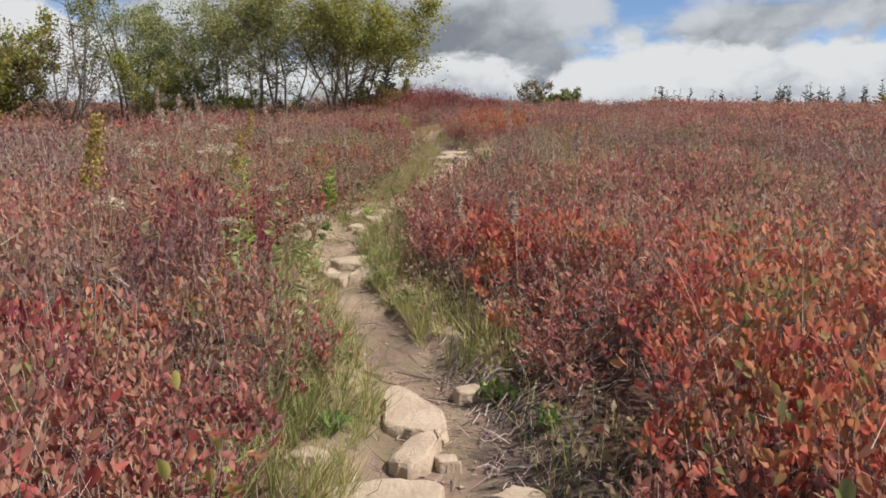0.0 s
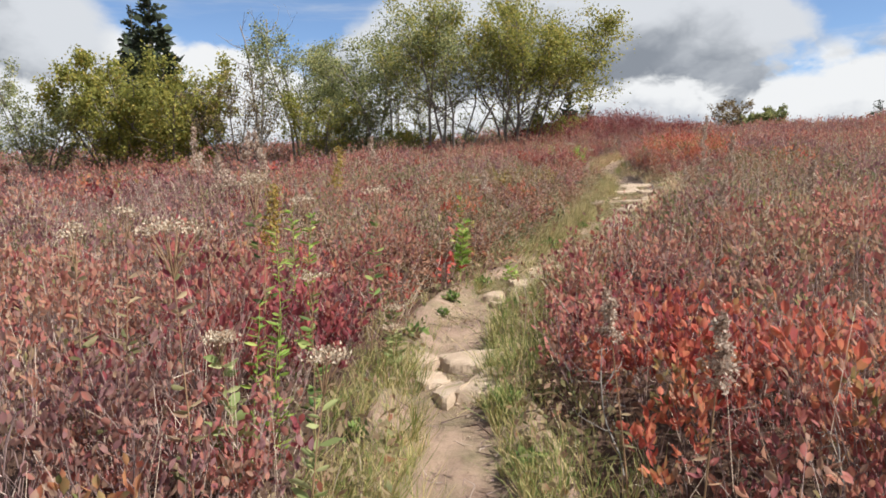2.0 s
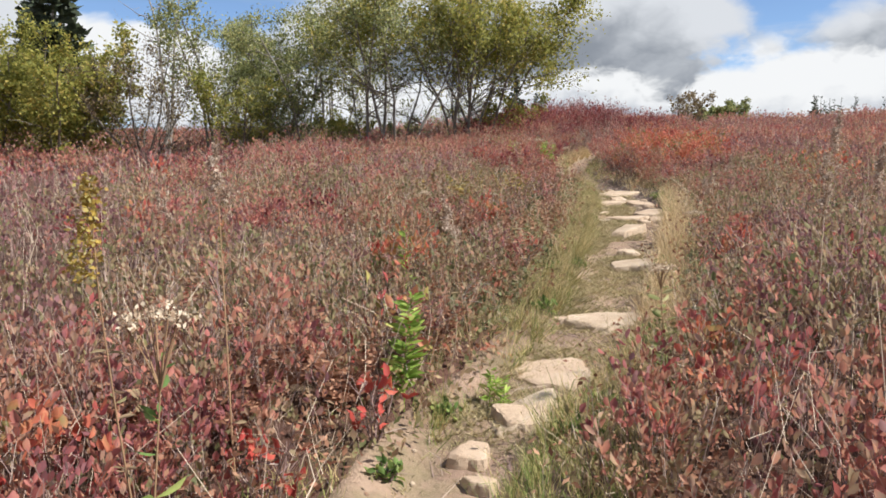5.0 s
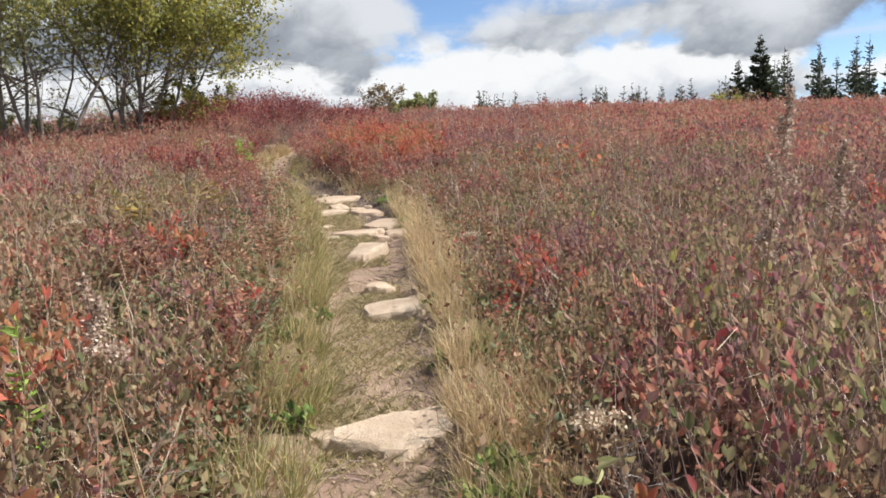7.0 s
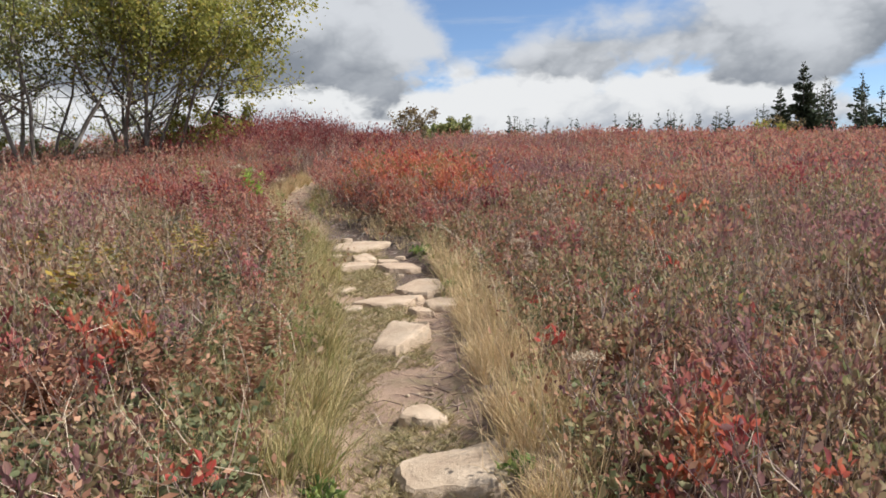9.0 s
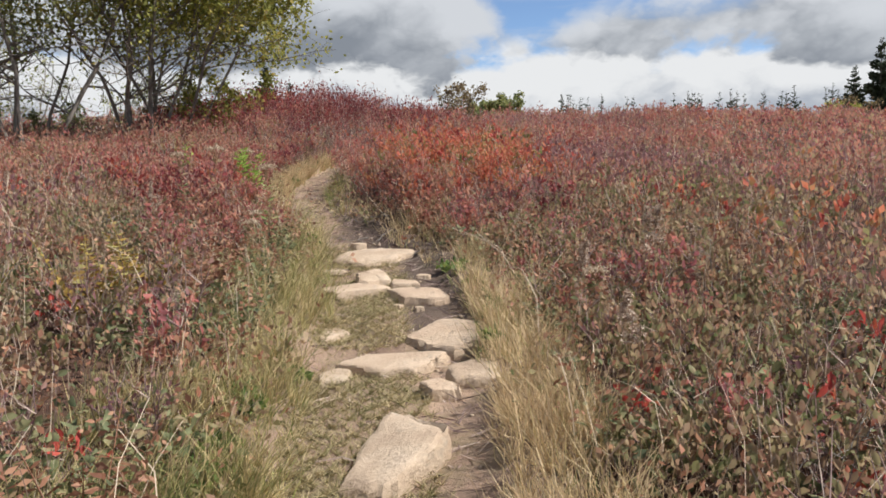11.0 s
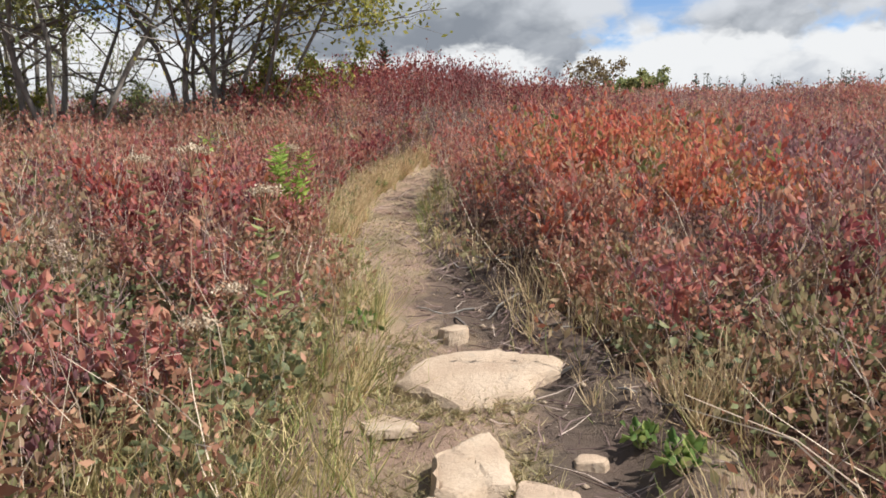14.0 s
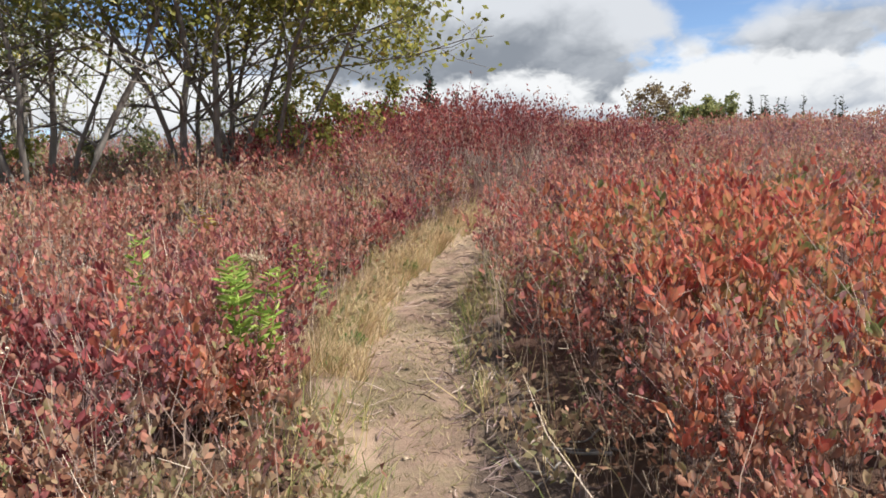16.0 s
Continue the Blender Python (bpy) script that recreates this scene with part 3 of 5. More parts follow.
# stretch: shoots tried (and, last, shoots to a clump and its spread), x from, x to, y from, y to, leaf length, leaves a shoot, stem width, fine
ZONES = ((13500, -1.5, 1.5, 0.3, 35, 0.041, 16, 0.0042, True, 0.03, 0.85, 20, 0.15),
         (19000, -2.5, 2.5, 0.3, 35, 0.043, 15, 0.0045, True, 0.85, 1.9, 20, 0.15),
         (36000, -7.5, 7.5, 1.0, 36, 0.052, 10, 0.006, False, 1.9, 7.2, 18, 0.20),
         (58000, -38, 38, 6.0, 60, 0.092, 6, 0.011, False, 7.2, 99, 14, 0.36))
made = {i: ([], []) for i in range(6)}
for tries, x0, x1, y0, y1, leaf, per, sw, fine, e0, e1, each, sigma in ZONES:
    def keep(x, y):
        d, w = off_trail(x, y)
        e = np.abs(d) - w
        open_left = 0.55 * smooth(12.5, 15, y) * (1 - smooth(19.5, 21, y)) * (d < 0)
        early = (1 - smooth(9.5, 11.5, y)) * smooth(4.0, 5.2, y)
        edge = 0.20 + early * np.where(d > 0, 0.26, 0.16) + 0.16 * smooth(8.5, 11, y) * (1 - smooth(19.5, 21, y)) + open_left
        ok = (e > np.maximum(e0, edge + 0.12 * waves(x, y, 0.5, 41))) & (e < e1)
        for hx, hy, sx, sy in HUMUS_SHADE:
            ok &= ((x - hx) / sx) ** 2 + ((y - hy) / sy) ** 2 > 0.75
        if e1 > 20:
            ok |= (y > 34) & (e > 0.3)
            ok &= np.abs(x) < 1.02 * y + 1.0
            ok &= rng.uniform(size=len(x)) < np.clip(1.5 - y / 60, 0.35, 1)
        return ok
    cx, cy = scatter(tries // each, x0, x1, y0, y1, lambda x, y: np.ones(len(x), bool))
    tall = rng.uniform(0.68, 1.28, len(cx))
    share = np.cumsum(heath_mix(cx, cy), 0)
    kind = (rng.uniform(size=len(cx))[None] > share).sum(0).clip(0, 5)
    c = np.repeat(np.arange(len(cx)), each)
    stray = rng.uniform(size=len(c)) < 0.24          # shoots that fill the gaps between clumps
    off = rng.normal(size=(len(c), 2)) * np.where(stray, 2.8 * sigma, sigma)[:, None]
    x, y = cx[c] + off[:, 0], cy[c] + off[:, 1]
    dome = tall[c] * (1.12 - 0.40 * np.clip(np.hypot(off[:, 0], off[:, 1]) / (2 * sigma), 0, 1.3) ** 2)
    dome = np.where(stray, 0.85, dome)
    ok = keep(x, y)
    x, y, dome, pick = x[ok], y[ok], dome[ok], kind[c][ok]
    for i in range(6):
        k = pick == i
        if k.sum() < 5:
            continue
        lv, st = shoots(x[k], y[k], i, leaf * (1.22 if i > 3 else 1.0), per, sw, fine, SPECIES[i][3], (0.60, 0.52, 0.22, 0.45, 0.58, 0.45)[i], np.minimum(dome[k], 1.1) if i != 3 else 0.75 + 0.22 * dome[k])
        made[i][0].append(lv)
        made[i][1].append(st)
for i, (name, material, label, _) in enumerate(SPECIES):
    # lozenges and folded leaves are both four-cornered faces
    st = put(name, mesh(name, *merge(made[i][1])), STEM, label=label, category="shrubs", kind="stuff")
    put("leaves", mesh(name + " leaves", *merge(made[i][0])), material, st)


# ---- grass beside the trail ----
def grass(name, count, y0, y1, inner, outer, hgt, material, label, side=0, bias=None, lying=0.28):
    y = rng.uniform(y0, y1, count)
    e = inner + (outer - inner) * rng.uniform(size=count) ** 1.4
    s = np.where(rng.uniform(size=count) < 0.5, -1, 1) if side == 0 else np.full(count, side)
    w = np.interp(y, TRAIL_Y, TRAIL_W)
    x = np.interp(y, TRAIL_Y, TRAIL_X) + s * (w + e)
    k = 0.6 * waves(x, y, 0.36, 51 + len(name)) + 0.8 * waves(x, y, 0.13, 57 + len(name)) + rng.normal(size=count) * 0.3 > (-0.08 if lying < 0.5 else -0.2)
    for hx, hy, sx, sy in HUMUS_SHADE:
        k &= (((x - hx) / sx) ** 2 + ((y - hy) / sy) ** 2 > 0.9) | (rng.uniform(size=count) < 0.12)
    if bias is not None:
        k &= rng.uniform(size=count) < bias(x, y, s)
    x, y, s = x[k], y[k], s[k]
    n = len(x)
    # blades gather in tufts
    cell = 0.14 if lying < 0.5 else 0.045
    tx, ty2 = np.round(x / cell) * cell, np.round(y / cell) * cell
    ph = np.sin(tx * 91.7 + ty2 * 37.3)
    x, y = x * 0.55 + (tx + 0.05 * ph) * 0.45, y * 0.55 + (ty2 + 0.05 * np.cos(ph * 40)) * 0.45
    h = hgt * rng.uniform(0.45, 1.25, n) * (0.8 + 0.35 * ph)
    a = np.stack([x, y, land(x, y) - 0.015 if lying < 0.5 else path_z(x, y) + 0.002], 1)
    out_way = np.stack([-s * 0.10 + (x - tx) * 4, (y - ty2) * 4, np.zeros(n)], 1)
    b = a + (out_way + rng.normal(size=(n, 3)) * [[lying, lying, 0]] + [[0, 0, 1]]) * h[:, None]
    v, q = ribbons(a, b, rng.uniform(0.003, 0.0065, n), sag=h * rng.uniform(0.0, 0.45 if lying < 0.5 else 0.1, n), taper=0.15, seg=2 if lying < 0.5 else 1)
    put(name, mesh(name, v, q), material, label=label, category="grass", kind="stuff")


grass("dry_grass", 32000, 8.5, 22.5, 0.0, 0.42, 0.34, STRAW, "tall dry straw-coloured grass beside the path", 1, lambda x, y, s: smooth(8.5, 12, y) * (1 - 0.6 * smooth(19.5, 22, y)))
grass("green_grass", 92000, 1.5, 28, -0.06, 0.48, 0.28, TURF, "green and straw grass tufts along the path edge", 0, lambda x, y, s: np.where(y < 11, 1.0, 0.22))
grass("meadow_grass", 36000, 10.5, 21.5, 0.0, 0.85, 0.32, MEADOW, "green and tan grass among the herbs", -1, lambda x, y, s: smooth(10.5, 12, y) * (1 - smooth(20, 21.5, y)))
grass("bend_grass", 12000, 22.6, 27.6, -0.03, 0.36, 0.24, STRAW, "dry straw grass at the bend of the path", -1)
grass("trodden_grass", 130000, 6.5, 24, -0.02, -0.66, 0.042, WORN, "short worn grass growing on the path", -1, lambda x, y, s: 0.10 + 0.9 * smooth(8.8, 10.6, y) * (1 - smooth(19, 21, y)), 0.9)

# small leaves close to the ground, between the shrubs
n = 44000
y = rng.uniform(1.5, 27, n)
e = 0.02 + 2.6 * rng.uniform(size=n) ** 1.3
sgn = np.where(rng.uniform(size=n) < 0.5, -1, 1)
x = np.interp(y, TRAIL_Y, TRAIL_X) + sgn * (np.interp(y, TRAIL_Y, TRAIL_W) + e)
k = waves(x, y, 0.3, 61) + rng.normal(size=n) * 0.4 > 0.0
x, y = x[k], y[k]
n = len(x)
ln = rng.uniform(0.03, 0.07, n)
put("ground_leaves", mesh("ground_leaves", *blades(np.stack([x, y, land(x, y) + rng.uniform(0.0, 0.16, n)], 1), rng.normal(size=(n, 3)) + [[0, 0, 0.5]], ln, ln * 0.5, fine=False)), HERB,
    label="low green and brown leaves under the shrubs", category="undergrowth", kind="stuff")

# dark green leaves of low plants in the open margins
n = 34000
y = rng.uniform(11, 20.8, n)
left = rng.uniform(size=n) < 0.65
x = np.interp(y, TRAIL_Y, TRAIL_X) + np.where(left, -1, 1) * (np.interp(y, TRAIL_Y, TRAIL_W) + rng.uniform(0.25, 2.2, n))
k = waves(x, y, 0.45, 71) + rng.normal(size=n) * 0.3 > -0.05
x, y = x[k], y[k]
n = len(x)
ln = rng.uniform(0.03, 0.065, n)
put("low_green_plants", mesh("low_green_plants", *blades(np.stack([x, y, land(x, y) + 0.02 + 0.22 * rng.uniform(size=n) ** 1.5], 1), rng.normal(size=(n, 3)) * [[1, 1, 0.5]] + [[0, 0, 0.35]], ln, ln * 0.62)), SHADE_GREEN,
    label="low plants with dark green leaves beside the path", category="undergrowth", kind="stuff")

# thin dead stalks that stand above the heath
n = 5200
y = rng.uniform(1.5, 34, n)
e = 0.15 + 7.5 * rng.uniform(size=n) ** 1.6
sgn = np.where(rng.uniform(size=n) < 0.5, -1, 1)
x = np.interp(y, TRAIL_Y, TRAIL_X) + sgn * (np.interp(y, TRAIL_Y, TRAIL_W) + e)
a = np.stack([x, y, land(x, y)], 1)
h = np.minimum(heath_height(x, y), 0.68) * rng.uniform(0.85, 1.35, n)
t_ = a + (rng.normal(size=(n, 3)) * [[0.15, 0.15, 0]] + [[0, 0, 1]]) * h[:, None]
k = np.repeat(np.arange(n), 3)
f = rng.uniform(0.55, 0.9, (len(k), 1))
fa = a[k] + (t_ - a)[k] * f
fb = fa + (unit(rng.normal(size=(len(k), 3))) + [[0, 0, 0.8]]) * h[k][:, None] * 0.16
put("dead_stalks", mesh("dead_stalks", *merge([ribbons(a, t_, 0.003 + 0.0009 * e), ribbons(fa, fb, (0.002 + 0.0006 * e)[k], seg=1)])), STALK, label="thin pale dead stalks standing among the shrubs", category="dead stalks", kind="stuff")


# pale arching weeds with a few curled brown leaves, over the low herbs
n = 2600
y = rng.uniform(7.5, 21.5, n)
x = np.interp(y, TRAIL_Y, TRAIL_X) + np.where(rng.uniform(size=n) < 0.55, -1, 1) * (np.interp(y, TRAIL_Y, TRAIL_W) + 0.18 + 2.6 * rng.uniform(size=n) ** 1.2)
a = np.stack([x, y, land(x, y)], 1)
h = rng.uniform(0.28, 0.68, n)
tip = a + (rng.normal(size=(n, 3)) * [[0.38, 0.38, 0]] + [[0, 0, 1]]) * h[:, None]
sag = h * rng.uniform(0.0, 0.35, n)
k = np.repeat(np.arange(n), 9)
f = rng.uniform(0.3, 1.0, (len(k), 1))
p = a[k] + (tip - a)[k] * f - np.array([[0, 0, 1.0]]) * sag[k][:, None] * f * f + rng.normal(size=(len(k), 3)) * 0.022
ln = rng.uniform(0.018, 0.046, len(k))
weeds = put("dry_weeds", mesh("dry_weeds", *ribbons(a, tip, rng.uniform(0.003, 0.0065, n), sag=sag, seg=3)), STALK, label="pale arching dry weeds over the low herbs", category="dry weeds", kind="stuff")
put("leaves", mesh("dry_weeds leaves", *blades(p, rng.normal(size=(len(k), 3)) + [[0, 0, -0.2]], ln, ln * 0.5, fine=False)), DEAD_FERN, weeds)


# ---- stones on the trail ----
def holder(name, at, label, category, group="", turn=0.0):
    ob = new(name)
    ob.matrix_world = pose(*at, 0, 0, turn)
    return tagged(ob, label, category, group)


def part(name, data, material, parent, label=""):
    me = mesh(name, *data) if isinstance(data, tuple) else data
    return put(name, me, material, parent, label)


def stone_mesh(r, width, length, hgt, tilt):
    """An angular sandstone slab: a broken outline with straight sides, chipped edges and a flaking flat top."""
    n = 44
    th = np.linspace(0, 2 * math.pi, n, endpoint=False)
    k = r.randint(4, 7)
    ph = np.linspace(0, 2 * math.pi, k, endpoint=False) + r.uniform(-0.38, 0.38, k) * 6.28 / k + r.uniform(0, 6)
    ap = r.uniform(0.62, 1.1, k)
    c = np.cos(th[:, None] - ph[None])
    rad = np.min(np.where(c > 0.12, ap[None] / np.maximum(c, 0.12), 9.0), 1)
    rad = np.minimum(rad / rad.mean(), 1.5)
    rad = (0.14 * (np.roll(rad, 1) + np.roll(rad, -1)) + 0.72 * rad) * (1 + 0.045 * np.convolve(np.tile(r.normal(size=n), 3), np.ones(3) / 1.7, "same")[n:2 * n])
    sx, sy, seed = r.uniform(0, 9), r.uniform(0, 9), int(r.randint(999))
    split = r.uniform(0, 6.28)
    rows = []
    for s, z in ((1.10, -2.0), (1.07, -0.4), (1.03, 0.25), (1.0, 0.52), (0.955, 0.76), (0.89, 0.92), (0.79, 1.0), (0.68, 1.0), (0.45, 1.0), (0.2, 1.0)):
        j = 1 + (0.022 if z < 0.9 else 0.012) * r.normal(size=n)
        x, y = np.cos(th) * rad * s * j * width / 2, np.sin(th) * rad * s * j * length / 2
        rough = waves(x * 7 + sx, y * 7 + sy, 0.9, seed)
        flake = 0.12 * np.floor(1.6 + 1.1 * waves(x * 4 + sy, y * 4 + sx, 0.9, seed + 1)) - 0.2      # layers split off in steps
        fall = -0.35 * np.clip((x * math.cos(split) + y * math.sin(split)) / width - 0.12, 0, 1) * 2
        zz = z * hgt + tilt[0] * x + tilt[1] * y + hgt * (0.10 * rough + (flake + fall) * (z > 0.8))
        rows.append(np.stack([x, y, zz], 1))
    v = np.concatenate(rows + [np.array([[0, 0, rows[-1][:, 2].mean()]])])
    i = np.arange(len(rows) * n).reshape(-1, n)
    q = np.stack([i[:-1], np.roll(i, -1, 1)[:-1], np.roll(i, -1, 1)[1:], i[1:]], -1).reshape(-1, 4)
    cap = np.stack([i[-1], np.roll(i[-1], -1), np.full(n, len(v) - 1)], -1)
    me = bpy.data.meshes.new("stone")
    me.from_pydata(v.tolist(), [], q.tolist() + cap.tolist())
    me.polygons.foreach_set("use_smooth", np.ones(len(me.polygons), bool))
    me.update()
    me.set_sharp_from_angle(angle=radians(24))
    return me


SLAB = "flat tan sandstone slab bedded in the path"
BOULDER = "angular tan stone standing proud of the path"
COBBLE = "small loose tan stone on the trodden soil"
FLUSH = "worn stone flush with the trodden soil"
# x, y, width, length, height, turn, tilt across, tilt along, label
STONES = [(-.22, 3.0, .55, .46, .06, 10, 0, .05, SLAB), (-.17, 3.92, .30, .48, .07, 20, .05, .1, SLAB), (-.12, 3.5, .19, .30, .10, -15, .15, .1, BOULDER),
          (.30, 3.0, .26, .26, .06, 0, 0, .1, SLAB), (-.6, 3.29, .14, .12, .05, 30, 0, 0, COBBLE), (.69, 4.53, .14, .12, .07, 10, 0, 0, COBBLE), (.13, 4.19, .14, .13, .09, 40, 0, .1, COBBLE),
          (0.02, 3.4, .1, .1, .05, 0, 0, 0, COBBLE),
          (-.88, 7.42, .42, .34, .11, 5, .03, .06, BOULDER), (-1.21, 7.38, .19, .22, .07, 0, .05, .02, SLAB), (-1.06, 7.04, .19, .24, .07, 20, -.1, .1, SLAB), (-.90, 6.86, .22, .24, .07, -30, .2, .1, SLAB),
          (-.66, 6.95, .20, .38, .08, -25, -.2, .15, SLAB), (-1.03, 9.36, .17, .16, .09, 20, 0, .1, COBBLE), (-.85, 9.8, .24, .22, .13, 50, .1, .2, BOULDER), (-0.98, 9.1, .12, .1, .05, 0, 0, 0, COBBLE),
          (-.70, 10.5, .42, .46, .06, 15, .05, .08, SLAB), (-.86, 9.85, .24, .48, .08, -25, .2, .15, BOULDER), (-.13, 10.8, .2, .14, .08, 20, 0, 0, COBBLE),
          (-.27, 11.68, .46, .36, .07, 10, .04, .1, SLAB), (-.62, 11.75, .2, .1, .03, 5, 0, 0, FLUSH), (.07, 13.78, .46, .40, .09, -10, .1, .12, SLAB), (.02, 14.47, .2, .2, .06, 30, 0, .1, COBBLE),
          (.15, 15.92, .30, .62, .12, -22, .25, .12, BOULDER), (.62, 16.75, .24, .24, .12, 15, .1, .2, BOULDER), (.41, 16.58, .15, .17, .08, 60, 0, .1, COBBLE),
          (.24, 17.0, .50, .26, .06, 8, .03, .05, SLAB), (.59, 17.42, .42, .46, .10, -12, .05, .1, BOULDER), (-.11, 16.85, .2, .16, .025, 0, 0, 0, FLUSH), (-.14, 17.6, .18, .2, .03, 0, 0, 0, FLUSH),
          (.54, 18.36, .36, .28, .12, 5, .02, .1, BOULDER), (.43, 18.74, .17, .17, .08, 0, 0, .1, COBBLE), (.21, 18.95, .30, .28, .13, 20, -.1, .15, BOULDER), (.02, 18.6, .46, .20, .09, 12, -.05, .1, SLAB),
          (.21, 19.75, .56, .52, .10, 0, .04, .12, BOULDER), (.14, 20.4, .13, .12, .07, 20, 0, 0, COBBLE), (-.14, 19.3, .16, .16, .025, 0, 0, 0, FLUSH),
          (.33, 18.15, .07, .06, .04, 0, 0, 0, COBBLE), (.47, 18.1, .06, .05, .03, 50, 0, 0, COBBLE), (.6, 19.0, .1, .08, .06, 10, 0, 0, COBBLE), (-.17, 23.3, .08, .07, .05, 10, 0, 0, COBBLE)]
for i, (x, y, w, l, h, turn, ta, tb, label) in enumerate(STONES):
    r = np.random.RandomState(300 + i)
    ob = put("stone", stone_mesh(r, w * 1.1, l * 1.1, h * 0.50, (ta * 0.8, tb)), STONE, label=label, category="stone", group="stones along the path")
    ob.matrix_world = pose(x, y, float(land(x, y)) + 0.022, 0, 0, turn)

# pebbles and fallen twigs strewn on the soil
n = 420
y = rng.uniform(1.5, 27, n)
x = np.interp(y, TRAIL_Y, TRAIL_X) + rng.uniform(-1.05, 1.05, n) * np.interp(y, TRAIL_Y, TRAIL_W)
oct_v = np.array([[1, 0, 0], [0, 1, 0], [-1, 0, 0], [0, -1, 0], [0, 0, .7], [0, 0, -.7]])
oct_q = np.array([[0, 1, 4], [1, 2, 4], [2, 3, 4], [3, 0, 4], [1, 0, 5], [2, 1, 5], [3, 2, 5], [0, 3, 5]])
pv = oct_v[None] * (rng.uniform(0.006, 0.022, (n, 1, 1)) * rng.uniform(0.6, 1.3, (n, 6, 3))) + np.stack([x, y, path_z(x, y) + 0.004], 1)[:, None]
put("pebbles", mesh("pebbles", pv.reshape(-1, 3), (oct_q[None] + (np.arange(n) * 6)[:, None, None]).reshape(-1, 3)), STONE, label="tan pebbles scattered over the path", category="pebbles", kind="stuff")
n = 2400
y = np.concatenate([rng.uniform(2.2, 27, n - 420), rng.uniform(2.6, 4.6, 420)])
w = np.interp(y, TRAIL_Y, TRAIL_W)
x = np.interp(y, TRAIL_Y, TRAIL_X) + np.where(rng.uniform(size=n) < 0.75, rng.uniform(0.35, 1.5, n), rng.uniform(-1.1, 0.4, n)) * w
a = np.stack([x, y, path_z(x, y) + 0.004 + rng.uniform(0, 0.012, n)], 1)
ang, ln = rng.uniform(0, math.pi, n), rng.uniform(0.04, 0.26, n)
b2 = a + np.stack([np.cos(ang) * ln, np.sin(ang) * ln, np.zeros(n)], 1)
b2[:, 2] = path_z(b2[:, 0], b2[:, 1]) + 0.004 + rng.uniform(0, 0.02, n)
put("fallen_twigs", mesh("fallen_twigs", *merge([ribbons(a, b2, rng.uniform(0.003, 0.008, n), seg=2), ribbons(a, b2 + [[0, 0, 0.004]], rng.uniform(0.002, 0.006, n), seg=2)])), STEM,
    label="grey fallen twigs and roots on the soil", category="twigs", kind="stuff")


# ---- trees ----
def grow(r, start, way, length, radius, pieces, wander, lift):
    pts = [np.array(start, float)]
    d = unit(np.array(way, float))
    for _ in range(pieces):
        d = unit(d + r.normal(size=3) * wander + np.array([0, 0, lift]))
        pts.append(pts[-1] + d * length / pieces)
    return np.array(pts), np.linspace(radius, radius * 0.35, pieces + 1)


def tree(kind, at, height, stems, splay, leaf_count, leaf, material, bark, label, seed, lean=(0, 0), low=0.35, twig=5, category="tree", droop=0.0, reach=0.0, leaf_low=0.0):
    """A tree or bush with several stems, limbs, twigs and a ragged crown."""
    r = np.random.RandomState(seed)
    at3 = (at[0], at[1], float(land(*at)) - 0.05)
    top = holder(kind, at3, label, category)
    tips = []
    for s in range(stems):
        az = 2 * math.pi * (s + r.uniform(-0.3, 0.3)) / stems
        way = np.array([math.cos(az) * splay + lean[0], math.sin(az) * splay + lean[1], 1.0])
        hl = height * r.uniform(0.78, 1.02)
        pts, rad = grow(r, (math.cos(az) * 0.12 * min(stems - 1, 2), math.sin(az) * 0.12 * min(stems - 1, 2), 0), way, hl, height * 0.0088 * r.uniform(0.7, 1.2), 9, 0.10, 0.05)
        part("trunk", tube(pts, rad, 7), bark, top)
        for b in range(9):
            f = low + (1 - low) * (b + r.uniform(0, 0.9)) / 9
            j = min(int(f * 9), 8)
            p = pts[j] + (pts[j + 1] - pts[j]) * (f * 9 - j)
            az2 = r.uniform(0, 2 * math.pi)
            bl = height * r.uniform(0.22, 0.42) * (1.15 - 0.65 * f) * (1 + 0.35 * reach)
            bp, br = grow(r, p, (math.cos(az2) + lean[0] + reach, math.sin(az2) + lean[1], r.uniform(0.15, 0.7)), bl, rad[j] * 0.55, 5, 0.16, 0.06 - droop)
            bits = [tube(bp, br, 4)]
            for c in range(twig):
                k = r.randint(1, 6)
                tp, tr = grow(r, bp[k], r.normal(size=3) * [1, 1, 0.6] + (bp[k] - bp[k - 1]) / bl * 3 + [0, 0, 0.25], bl * r.uniform(0.3, 0.6), br[k] * 0.6 + 0.002, 3, 0.2, 0.03 - droop)
                bits.append(tube(tp, tr, 3))
                tips.append(tp)
            part("limb", merge(bits), bark, top)
    if leaf_count:
        tips = np.array(tips)
        wgt = r.uniform(0.05, 1.0, len(tips)) ** 1.6
        wgt *= 0.35 + 0.65 * np.clip(tips[:, -1, 2] / height, 0, 1)
        wgt *= 0.04 + 0.96 * smooth(leaf_low - 0.15, leaf_low + 0.2, tips[:, -1, 2] / height)
        pick = r.choice(len(tips), leaf_count, p=wgt / wgt.sum())
        f = r.uniform(0.1, 1.1, leaf_count) * 3
        j = np.clip(f.astype(int), 0, 2)
        p = tips[pick, j] + (tips[pick, j + 1] - tips[pick, j]) * (f - j)[:, None] + r.normal(size=(leaf_count, 3)) * height * 0.028
        ln = leaf * r.uniform(0.6, 1.4, leaf_count)
        part("crown", blades(p, r.normal(size=(leaf_count, 3)) + [[0, 0, -0.35]], ln, ln * r.uniform(0.45, 0.7, leaf_count), fine=False), material, top)
    return top


